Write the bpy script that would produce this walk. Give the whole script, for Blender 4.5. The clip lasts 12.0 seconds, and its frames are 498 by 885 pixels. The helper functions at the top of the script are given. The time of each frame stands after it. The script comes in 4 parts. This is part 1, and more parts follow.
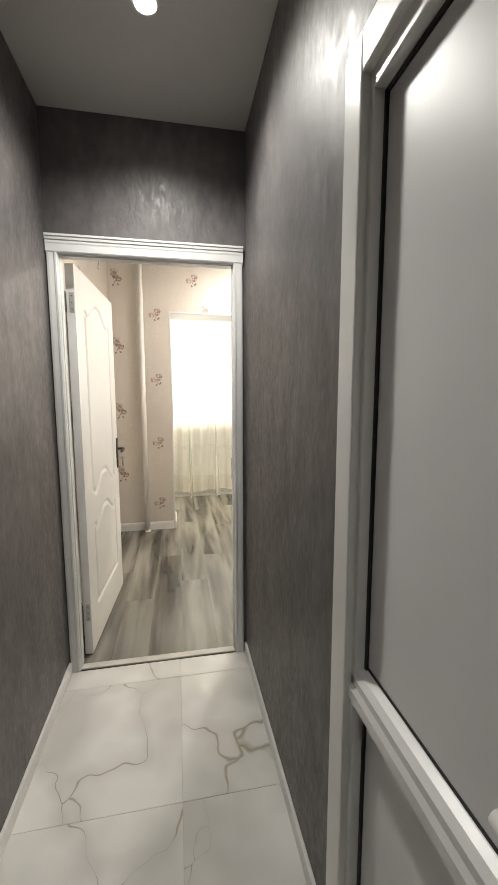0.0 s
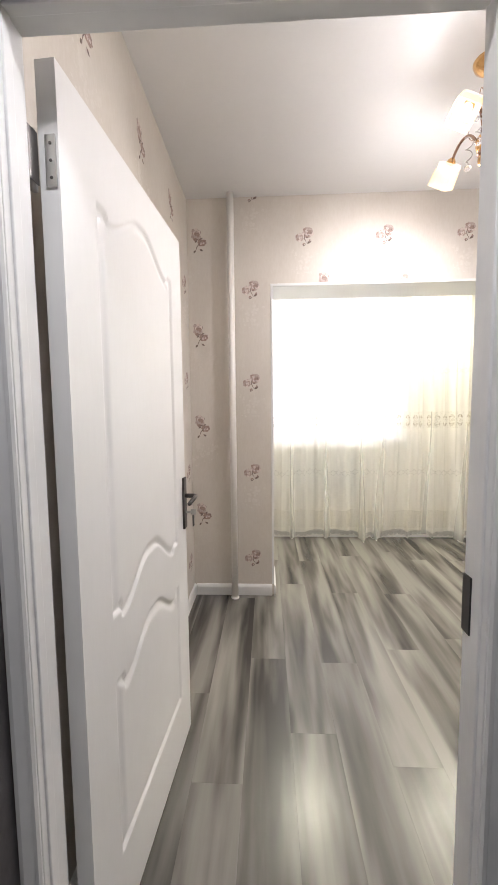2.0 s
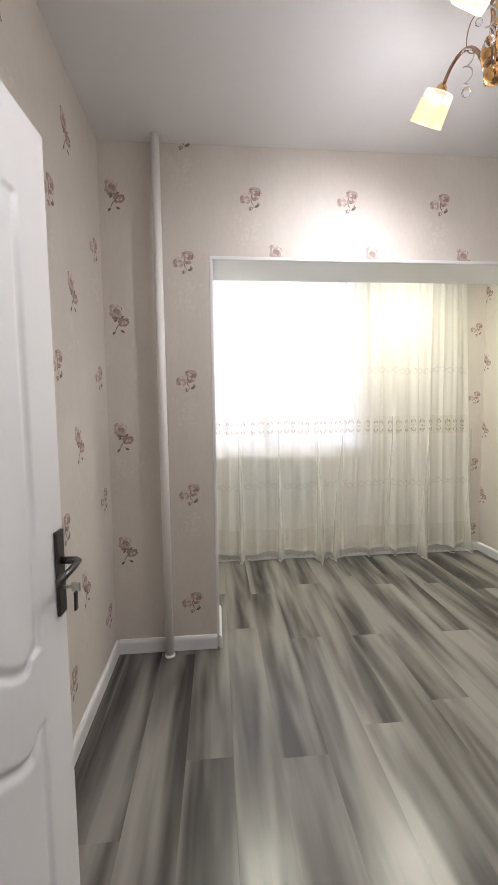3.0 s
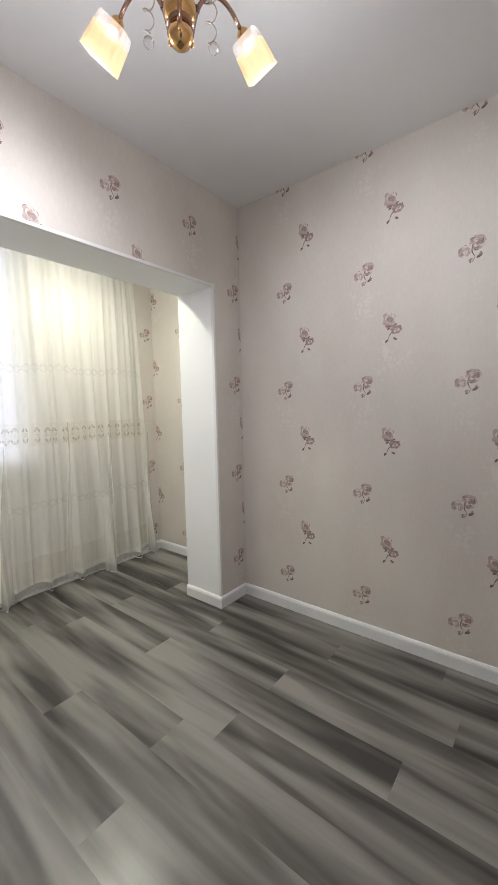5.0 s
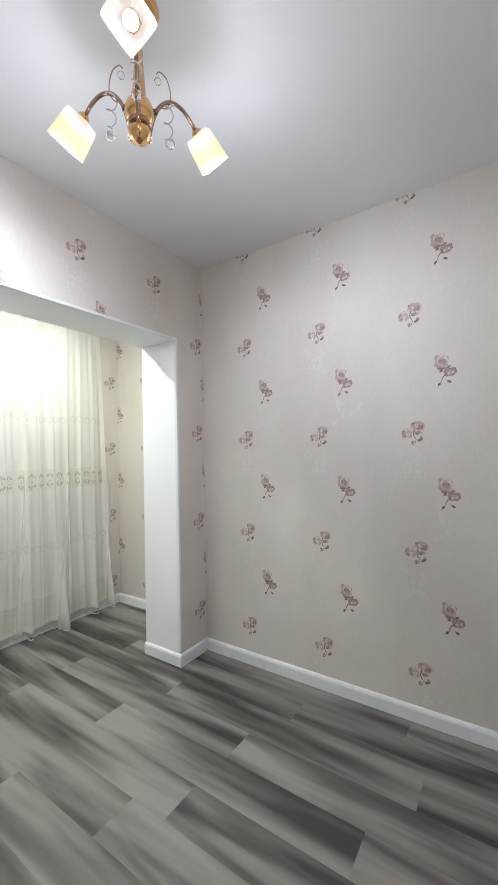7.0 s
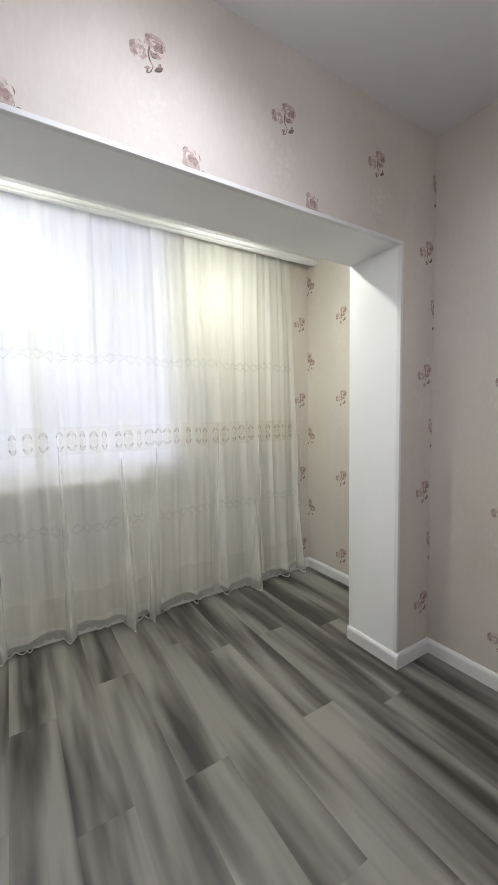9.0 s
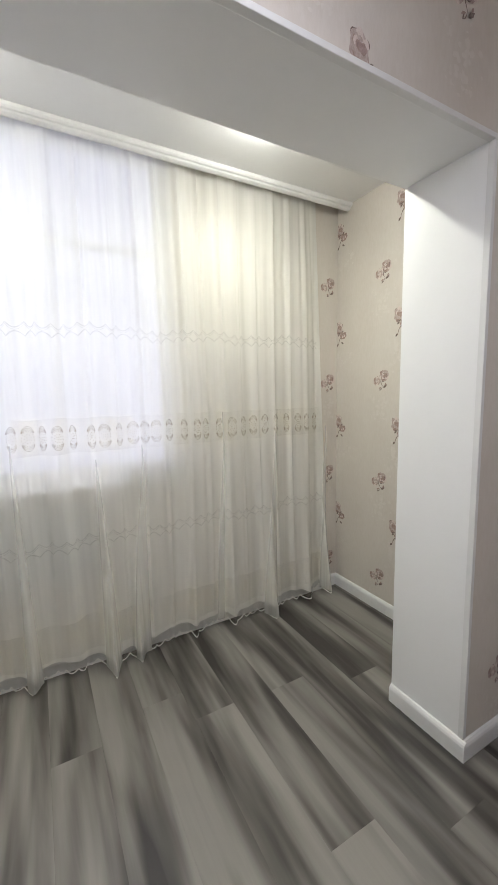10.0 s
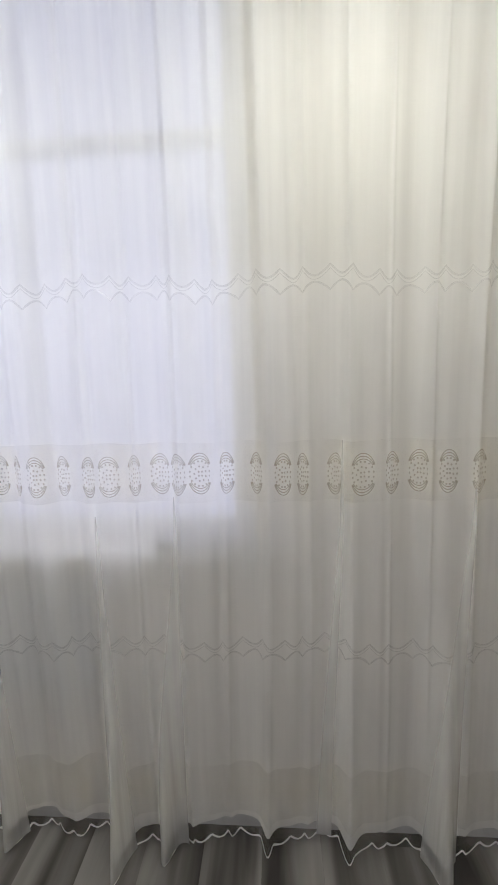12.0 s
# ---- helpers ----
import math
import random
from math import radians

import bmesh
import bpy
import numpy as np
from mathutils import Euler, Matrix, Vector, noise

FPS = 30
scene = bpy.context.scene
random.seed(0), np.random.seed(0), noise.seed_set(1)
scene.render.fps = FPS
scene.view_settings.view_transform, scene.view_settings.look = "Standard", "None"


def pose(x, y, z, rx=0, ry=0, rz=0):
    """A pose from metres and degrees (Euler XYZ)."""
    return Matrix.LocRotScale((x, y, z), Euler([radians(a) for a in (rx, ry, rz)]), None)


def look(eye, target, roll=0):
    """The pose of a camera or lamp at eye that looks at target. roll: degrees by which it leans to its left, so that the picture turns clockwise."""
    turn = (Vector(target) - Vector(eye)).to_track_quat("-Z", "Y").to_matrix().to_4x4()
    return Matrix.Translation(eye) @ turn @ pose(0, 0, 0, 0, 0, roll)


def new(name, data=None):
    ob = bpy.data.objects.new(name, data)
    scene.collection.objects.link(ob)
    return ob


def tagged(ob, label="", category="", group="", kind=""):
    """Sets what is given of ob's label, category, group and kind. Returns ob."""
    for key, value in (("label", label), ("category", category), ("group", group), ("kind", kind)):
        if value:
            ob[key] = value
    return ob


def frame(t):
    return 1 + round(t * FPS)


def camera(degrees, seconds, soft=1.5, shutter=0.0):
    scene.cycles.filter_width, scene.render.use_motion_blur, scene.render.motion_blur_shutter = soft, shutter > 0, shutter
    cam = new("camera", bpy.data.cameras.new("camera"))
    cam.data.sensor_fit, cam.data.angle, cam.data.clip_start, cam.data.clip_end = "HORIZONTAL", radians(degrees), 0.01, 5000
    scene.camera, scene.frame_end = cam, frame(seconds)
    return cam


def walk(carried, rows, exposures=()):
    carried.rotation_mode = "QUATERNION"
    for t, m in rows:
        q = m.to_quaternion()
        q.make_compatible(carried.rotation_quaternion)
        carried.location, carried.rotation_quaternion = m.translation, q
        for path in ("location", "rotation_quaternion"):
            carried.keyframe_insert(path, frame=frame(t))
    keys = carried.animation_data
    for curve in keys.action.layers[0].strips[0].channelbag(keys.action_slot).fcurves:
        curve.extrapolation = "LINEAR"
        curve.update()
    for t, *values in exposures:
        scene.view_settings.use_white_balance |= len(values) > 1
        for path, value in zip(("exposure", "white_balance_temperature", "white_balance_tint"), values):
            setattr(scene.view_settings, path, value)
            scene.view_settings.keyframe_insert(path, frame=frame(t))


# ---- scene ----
cam = camera(65.9, 12.0)
PATH = [
    (0, (0.343, 0.245, 1.387), (0.708, 2.197, 1.155), -0.1),
    (0.5, (0.309, 0.562, 1.379), (0.38, 2.547, 1.149), -0.1),
    (1, (0.299, 0.886, 1.369), (0.221, 2.873, 1.153), -0.2),
    (1.5, (0.293, 1.224, 1.375), (0.177, 3.212, 1.186), -0.2),
    (2, (0.259, 1.549, 1.373), (0.163, 3.539, 1.205), -0.6),
    (2.5, (0.277, 1.86, 1.385), (0.253, 3.852, 1.211), -0.6),
    (2.7, (0.295, 1.972, 1.382), (0.324, 3.965, 1.221), -0.7),
    (4.3, (0.372, 2.465, 1.425), (1.494, 4.112, 1.254), -1.0),
    (4.5, (0.399, 2.481, 1.434), (1.658, 4.025, 1.254), -1.2),
    (5, (0.409, 2.504, 1.427), (1.972, 3.74, 1.245), -1.2),
    (5.5, (0.407, 2.495, 1.423), (2.155, 3.45, 1.247), -1.2),
    (6, (0.414, 2.47, 1.421), (2.241, 3.274, 1.287), -1.2),
    (6.5, (0.417, 2.44, 1.438), (2.222, 3.301, 1.408), -1.2),
    (7, (0.416, 2.433, 1.455), (2.078, 3.544, 1.499), -1.2),
    (7.5, (0.421, 2.472, 1.459), (1.841, 3.88, 1.507), -1.0),
    (7.7, (0.425, 2.504, 1.448), (1.742, 4.008, 1.48), -0.9),
    (9.3, (0.727, 3.163, 1.411), (1.754, 4.867, 1.205), -1.0),
    (9.5, (0.81, 3.24, 1.432), (1.81, 4.956, 1.199), -1.0),
    (10, (0.988, 3.529, 1.438), (1.942, 5.269, 1.188), -1.2),
    (10.5, (1.224, 3.782, 1.426), (2.1, 5.561, 1.166), -1.4),
    (11, (1.405, 4.035, 1.419), (2.152, 5.872, 1.161), -1.5),
    (11.5, (1.502, 4.298, 1.427), (2.012, 6.217, 1.186), -1.5),
    (12, (1.752, 4.521, 1.49), (1.623, 6.497, 1.205), -1.5),
]
walk(cam, [(t, look(eye, target, roll)) for t, eye, target, roll in PATH],
     [(0, 1.04, 7300, 9), (0.5, 1.02, 7400, 12), (1.0, 1.10, 7500, 13), (1.5, 1.02, 7000, 14), (2.0, 0.88, 6600, 14), (2.5, 0.66, 6450, 15), (3.2, 0.25, 6300, 14), (4.5, -0.10, 6250, 12), (5.0, 0.08, 6150, 13), (5.5, 0.33, 6080, 12),
      (6.5, 0.56, 5850, 10), (7.0, 0.38, 5750, 9), (7.5, 0.02, 5650, 9), (9.5, -0.08, 6050, 14), (10.5, -0.08, 6050, 15), (11.0, -0.18, 6050, 16), (11.5, -0.34, 6000, 17), (12, -0.46, 5850, 18)])


# ---------------------------------------------------------------- plan, metres
HL, HR = -0.222, 0.690            # hall side walls
HALL_S, HALL_N = -1.30, 2.195     # hall ends
HALL_Z = 2.64
XL, XR = -0.293, 2.621            # room side walls
YB, YP = 2.235, 4.315             # room door wall, wall with the wide opening
ROOM_Z = 2.83
OL, OR, OZ = 0.300, 2.342, 2.235  # wide opening
YQ = 4.660                        # balcony side of the opening
BR, YN = 2.875, 5.650             # balcony end wall, window wall
BAL_Z = 2.65
WL, WR, WB, WT = -0.15, 1.685, 1.008, 2.72   # window opening
CH = Vector((1.206, 3.342, -0.116))  # chandelier axis

# ---------------------------------------------------------------- world and light
world = bpy.data.worlds.new("sky_world")
scene.world = world
world.use_nodes = True
wn = world.node_tree.nodes
sky = wn.new("ShaderNodeTexSky")
sky.sky_type = "NISHITA"
sky.sun_disc = False
sky.sun_elevation, sky.sun_rotation = radians(40), radians(200)
world.node_tree.links.new(sky.outputs[0], wn["Background"].inputs[0])
wn["Background"].inputs[1].default_value = 0.10


def lamp(name, kind, where, power, color, size=0.05, target=None, angle=60.0, blend=0.5, size_y=None):
    data = bpy.data.lights.new(name, kind)
    data.energy, data.color = power, color
    if kind == "AREA":
        data.size = size
        if size_y:
            data.shape, data.size_y = "RECTANGLE", size_y
    elif kind == "SUN":
        data.angle = radians(size)
    else:
        data.shadow_soft_size = size
    if kind == "SPOT":
        data.spot_size, data.spot_blend = radians(angle), blend
    ob = new(name, data)
    ob.matrix_world = look(where, target) if target else Matrix.Translation(where)
    return ob


lamp("sun", "SUN", (0, 0, 10), 0.8, (1.0, 0.96, 0.9), 12.0, (2, -5, 0))
lamp("window_sky_light", "AREA", (0.77, 5.80, 1.83), 7.5, (0.82, 0.83, 1.0), 1.82, (0.77, 4.0, 1.83), size_y=1.70)
lamp("hall_downlight_lamp", "SPOT", (0.274, 1.66, 2.60), 32.0, (0.93, 0.96, 1.0), 0.05, (0.274, 1.66, 0), 150, 0.9)
lamp("hall_downlight_lamp", "SPOT", (0.25, 0.20, 2.60), 5.5, (0.93, 0.96, 1.0), 0.12, (0.25, 0.20, 0), 100, 0.9)
# the lamps at x 0.64 are an added, unseen source filling the balcony's west end
for bx in (1.97, 0.64):
    lamp("balcony_downlight_lamp", "POINT", (bx, 5.07, 2.600), 8.0, (0.985, 0.975, 0.82), 0.03)
    lamp("balcony_downlight_beam", "SPOT", (bx, 5.07, 2.630), 42.0, (0.985, 0.98, 0.77), 0.03, (bx, 5.07, 0), 166, 1.0)


# ---------------------------------------------------------------- materials
def material(name, color, rough=0.5, metal=0.0, second=None, scale=(6, 6, 6), fine=None, fine_mix=0.12, bump=0.0,
             bump_scale=(60, 60, 60), rough_var=0.0, spec=0.5, coords="Object"):
    m = bpy.data.materials.new(name)
    m.use_nodes = True
    nt = m.node_tree
    bsdf = nt.nodes["Principled BSDF"]
    bsdf.inputs["Roughness"].default_value = rough
    bsdf.inputs["Metallic"].default_value = metal
    bsdf.inputs["Specular IOR Level"].default_value = spec
    bsdf.inputs["Base Color"].default_value = (*color, 1)
    tc = nt.nodes.new("ShaderNodeTexCoord")

    def field(sc, detail=4.0):
        mp = nt.nodes.new("ShaderNodeMapping")
        mp.inputs["Scale"].default_value = sc
        nt.links.new(tc.outputs[coords], mp.inputs[0])
        nz = nt.nodes.new("ShaderNodeTexNoise")
        nz.inputs["Scale"].default_value = 1.0
        nz.inputs["Detail"].default_value = detail
        nt.links.new(mp.outputs[0], nz.inputs["Vector"])
        return nz.outputs["Fac"]

    if second:
        mix = nt.nodes.new("ShaderNodeMix")
        mix.data_type = "RGBA"
        mix.inputs["A"].default_value, mix.inputs["B"].default_value = (*color, 1), (*second, 1)
        ramp = nt.nodes.new("ShaderNodeMapRange")
        ramp.inputs["From Min"].default_value, ramp.inputs["From Max"].default_value = 0.35, 0.65
        nt.links.new(field(scale), ramp.inputs["Value"])
        nt.links.new(ramp.outputs[0], mix.inputs["Factor"])
        out = mix.outputs["Result"]
        if fine:
            mix2 = nt.nodes.new("ShaderNodeMix")
            mix2.data_type, mix2.blend_type = "RGBA", "OVERLAY"
            mix2.inputs["Factor"].default_value = fine_mix
            nt.links.new(out, mix2.inputs["A"])
            nt.links.new(field(fine, 6.0), mix2.inputs["B"])
            out = mix2.outputs["Result"]
        nt.links.new(out, bsdf.inputs["Base Color"])
    if rough_var:
        rr = nt.nodes.new("ShaderNodeMapRange")
        rr.inputs["From Min"].default_value, rr.inputs["From Max"].default_value = 0.3, 0.7
        rr.inputs["To Min"].default_value, rr.inputs["To Max"].default_value = rough - rough_var, rough + rough_var
        nt.links.new(field(bump_scale), rr.inputs["Value"])
        nt.links.new(rr.outputs[0], bsdf.inputs["Roughness"])
    if bump:
        bp = nt.nodes.new("ShaderNodeBump")
        bp.inputs["Strength"].default_value, bp.inputs["Distance"].default_value = bump, 0.002
        nt.links.new(field(bump_scale, 5.0), bp.inputs["Height"])
        nt.links.new(bp.outputs[0], bsdf.inputs["Normal"])
    return m


M_DARK = material("charcoal_plaster", (0.096, 0.088, 0.089), 0.50, 0, (0.142, 0.130, 0.131), (10, 10, 4.5), (30, 30, 17), 0.42,
                  0.65, (60, 60, 34), 0.13, 0.45)
M_PAPER = material("rose_wallpaper_ground", (0.607, 0.558, 0.500), 0.58, 0, (0.655, 0.610, 0.552), (2.5, 2.5, 1.2), (90, 90, 30), 0.09, 0.14,
                   (220, 220, 120), 0.06, 0.35)
M_WHITE = material("white_wall_paint", (0.83, 0.83, 0.825), 0.45, 0, (0.86, 0.86, 0.855), (2, 2, 2), (60, 60, 60), 0.05, 0.08, (90, 90, 90))
M_CEIL = material("white_ceiling_paint", (0.74, 0.735, 0.735), 0.36, 0, (0.77, 0.765, 0.76), (1.5, 1.5, 1.5), (50, 50, 50), 0.05, 0.06, (70, 70, 70))
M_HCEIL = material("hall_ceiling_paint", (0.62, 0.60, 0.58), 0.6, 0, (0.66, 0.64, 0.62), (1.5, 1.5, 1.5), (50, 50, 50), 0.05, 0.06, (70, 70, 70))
M_TRIM = material("white_satin_trim", (0.72, 0.72, 0.71), 0.32, 0, (0.77, 0.77, 0.76), (5, 5, 5), (40, 40, 40), 0.06, 0.05, (60, 60, 60))
M_DOOR = material("white_door_lacquer", (0.76, 0.755, 0.74), 0.36, 0, (0.79, 0.785, 0.775), (3, 3, 3), (70, 70, 14), 0.06, 0.06, (150, 150, 25))
M_PVC = material("white_pvc_profile", (0.82, 0.82, 0.80), 0.32, 0, (0.85, 0.85, 0.83), (5, 5, 2), (30, 30, 30), 0.08, 0.03, (40, 40, 40))
M_PANEL = material("grey_satin_panel", (0.82, 0.82, 0.825), 0.42, 0, (0.85, 0.85, 0.855), (3, 3, 3), (60, 60, 60), 0.05, 0.04, (90, 90, 90))
M_GASKET = material("black_rubber_gasket", (0.012, 0.012, 0.012), 0.6)
M_BLACK = material("black_plastic", (0.012, 0.012, 0.013), 0.35, 0, (0.016, 0.016, 0.017), (20, 20, 20))
M_STEEL = material("brushed_steel", (0.45, 0.44, 0.42), 0.35, 1.0, (0.52, 0.51, 0.49), (30, 30, 8))
M_GUN = material("dark_gunmetal", (0.10, 0.095, 0.09), 0.38, 1.0, (0.14, 0.13, 0.125), (40, 40, 10))
M_GOLD = material("polished_gold_brass", (0.80, 0.50, 0.22), 0.14, 1.0, (0.74, 0.45, 0.20), (25, 25, 25))
M_COPPER = material("dark_bronze_tube", (0.42, 0.27, 0.20), 0.22, 1.0, (0.36, 0.22, 0.16), (25, 25, 25))
M_PIPE = material("cream_pipe_paint", (0.84, 0.815, 0.775), 0.32, 0, (0.87, 0.845, 0.805), (6, 6, 2), (40, 40, 40), 0.08, 0.06, (60, 60, 20))
M_RAD = material("radiator_enamel", (0.42, 0.42, 0.42), 0.4, 0, (0.46, 0.46, 0.46), (6, 6, 6))
M_TILE = material("polished_marble_tile", (0.78, 0.77, 0.74), 0.07)
M_JOINT = material("tile_grout", (0.55, 0.54, 0.51), 0.8, 0, (0.6, 0.59, 0.56), (20, 20, 20))
M_SUB = material("floor_underlay", (0.05, 0.045, 0.04), 0.8)
M_PLANK = material("grey_oak_laminate", (0.3, 0.28, 0.26), 0.27)
M_PINK = material("print_rose_mid", (0.30, 0.205, 0.178), 0.62, 0, (0.40, 0.295, 0.262), (60, 60, 60), (300, 300, 300), 0.4)
M_BLUSH = material("print_rose_blush", (0.68, 0.60, 0.55), 0.62, 0, (0.60, 0.50, 0.455), (70, 70, 70), (300, 300, 300), 0.3)
M_DAMASK = material("print_damask_pale", (0.662, 0.617, 0.560), 0.52, 0, (0.632, 0.585, 0.528), (60, 60, 60))
M_PALE = material("print_rose_pale", (0.40, 0.31, 0.275), 0.62, 0, (0.52, 0.435, 0.39), (70, 70, 70), (300, 300, 300), 0.3)
M_INK = material("print_rose_dark", (0.13, 0.095, 0.08), 0.62, 0, (0.22, 0.16, 0.14), (90, 90, 90), (300, 300, 300), 0.4)
M_LACE = material("white_lace_edge", (0.80, 0.79, 0.75), 0.7, 0, (0.74, 0.73, 0.69), (80, 80, 80))
M_SILL = material("pale_threshold_metal", (0.52, 0.49, 0.45), 0.4, 0, (0.60, 0.57, 0.53), (12, 60, 12))
M_CARD = material("grey_cardboard", (0.24, 0.23, 0.24), 0.7, 0, (0.28, 0.27, 0.28), (12, 12, 12))


def marble(m):
    nt = m.node_tree
    bsdf = nt.nodes["Principled BSDF"]
    tc = nt.nodes["Texture Coordinate"]
    info = nt.nodes.new("ShaderNodeObjectInfo")
    far = nt.nodes.new("ShaderNodeVectorMath")
    far.operation, far.inputs[1].default_value = "SCALE", (0, 0, 0)
    base = nt.nodes.new("ShaderNodeCombineXYZ")
    base.inputs[0].default_value, base.inputs[1].default_value, base.inputs[2].default_value = 31.0, 17.0, 5.0
    nt.links.new(base.outputs[0], far.inputs[0])
    nt.links.new(info.outputs["Random"], far.inputs["Scale"])
    place = nt.nodes.new("ShaderNodeVectorMath")
    nt.links.new(tc.outputs["Object"], place.inputs[0])
    nt.links.new(far.outputs[0], place.inputs[1])
    warp = nt.nodes.new("ShaderNodeTexNoise")
    warp.inputs["Scale"].default_value, warp.inputs["Detail"].default_value = 2.2, 3.0
    add = nt.nodes.new("ShaderNodeMixRGB")
    add.blend_type, add.inputs[0].default_value = "LINEAR_LIGHT", 0.34
    nt.links.new(place.outputs[0], warp.inputs["Vector"])
    nt.links.new(place.outputs[0], add.inputs[1])
    nt.links.new(warp.outputs["Color"], add.inputs[2])
    vor = nt.nodes.new("ShaderNodeTexVoronoi")
    vor.feature = "DISTANCE_TO_EDGE"
    vor.inputs["Scale"].default_value = 1.8
    nt.links.new(add.outputs[0], vor.inputs["Vector"])
    gate = nt.nodes.new("ShaderNodeTexNoise")
    gate.inputs["Scale"].default_value, gate.inputs["Detail"].default_value = 2.6, 2.0
    nt.links.new(place.outputs[0], gate.inputs["Vector"])
    width = nt.nodes.new("ShaderNodeMapRange")
    width.inputs["From Min"].default_value, width.inputs["From Max"].default_value = 0.44, 0.70
    width.inputs["To Min"].default_value, width.inputs["To Max"].default_value = 0.0012, 0.024
    nt.links.new(gate.outputs["Fac"], width.inputs["Value"])
    vein = nt.nodes.new("ShaderNodeMapRange")
    vein.inputs["From Min"].default_value = 0.0
    vein.inputs["To Min"].default_value, vein.inputs["To Max"].default_value = 1.0, 0.0
    nt.links.new(vor.outputs["Distance"], vein.inputs["Value"])
    nt.links.new(width.outputs[0], vein.inputs["From Max"])
    hue = nt.nodes.new("ShaderNodeValToRGB")
    hue.color_ramp.elements[0].color = (0.27, 0.25, 0.21, 1)
    hue.color_ramp.elements[1].color = (0.33, 0.27, 0.16, 1)
    hue.color_ramp.elements[0].position, hue.color_ramp.elements[1].position = 0.42, 0.60
    nt.links.new(warp.outputs["Fac"], hue.inputs[0])
    cloud = nt.nodes.new("ShaderNodeValToRGB")
    cloud.color_ramp.elements[0].color = (0.60, 0.59, 0.56, 1)
    cloud.color_ramp.elements[1].color = (0.80, 0.79, 0.76, 1)
    cloud.color_ramp.elements[0].position, cloud.color_ramp.elements[1].position = 0.34, 0.55
    nt.links.new(gate.outputs["Fac"], cloud.inputs[0])
    mix = nt.nodes.new("ShaderNodeMix")
    mix.data_type = "RGBA"
    soft = nt.nodes.new("ShaderNodeMath")
    soft.operation = "MULTIPLY"
    soft.inputs[1].default_value = 0.80
    nt.links.new(vein.outputs[0], soft.inputs[0])
    nt.links.new(soft.outputs[0], mix.inputs["Factor"])
    halo = nt.nodes.new("ShaderNodeMapRange")
    halo.inputs["From Max"].default_value = 0.13
    halo.inputs["To Min"].default_value, halo.inputs["To Max"].default_value = 0.42, 0.0
    nt.links.new(vor.outputs["Distance"], halo.inputs["Value"])
    shade_ = nt.nodes.new("ShaderNodeMix")
    shade_.data_type = "RGBA"
    shade_.inputs["B"].default_value = (0.52, 0.51, 0.48, 1)
    nt.links.new(halo.outputs[0], shade_.inputs["Factor"])
    nt.links.new(cloud.outputs[0], shade_.inputs["A"])
    nt.links.new(shade_.outputs["Result"], mix.inputs["A"])
    nt.links.new(hue.outputs[0], mix.inputs["B"])
    nt.links.new(mix.outputs["Result"], bsdf.inputs["Base Color"])


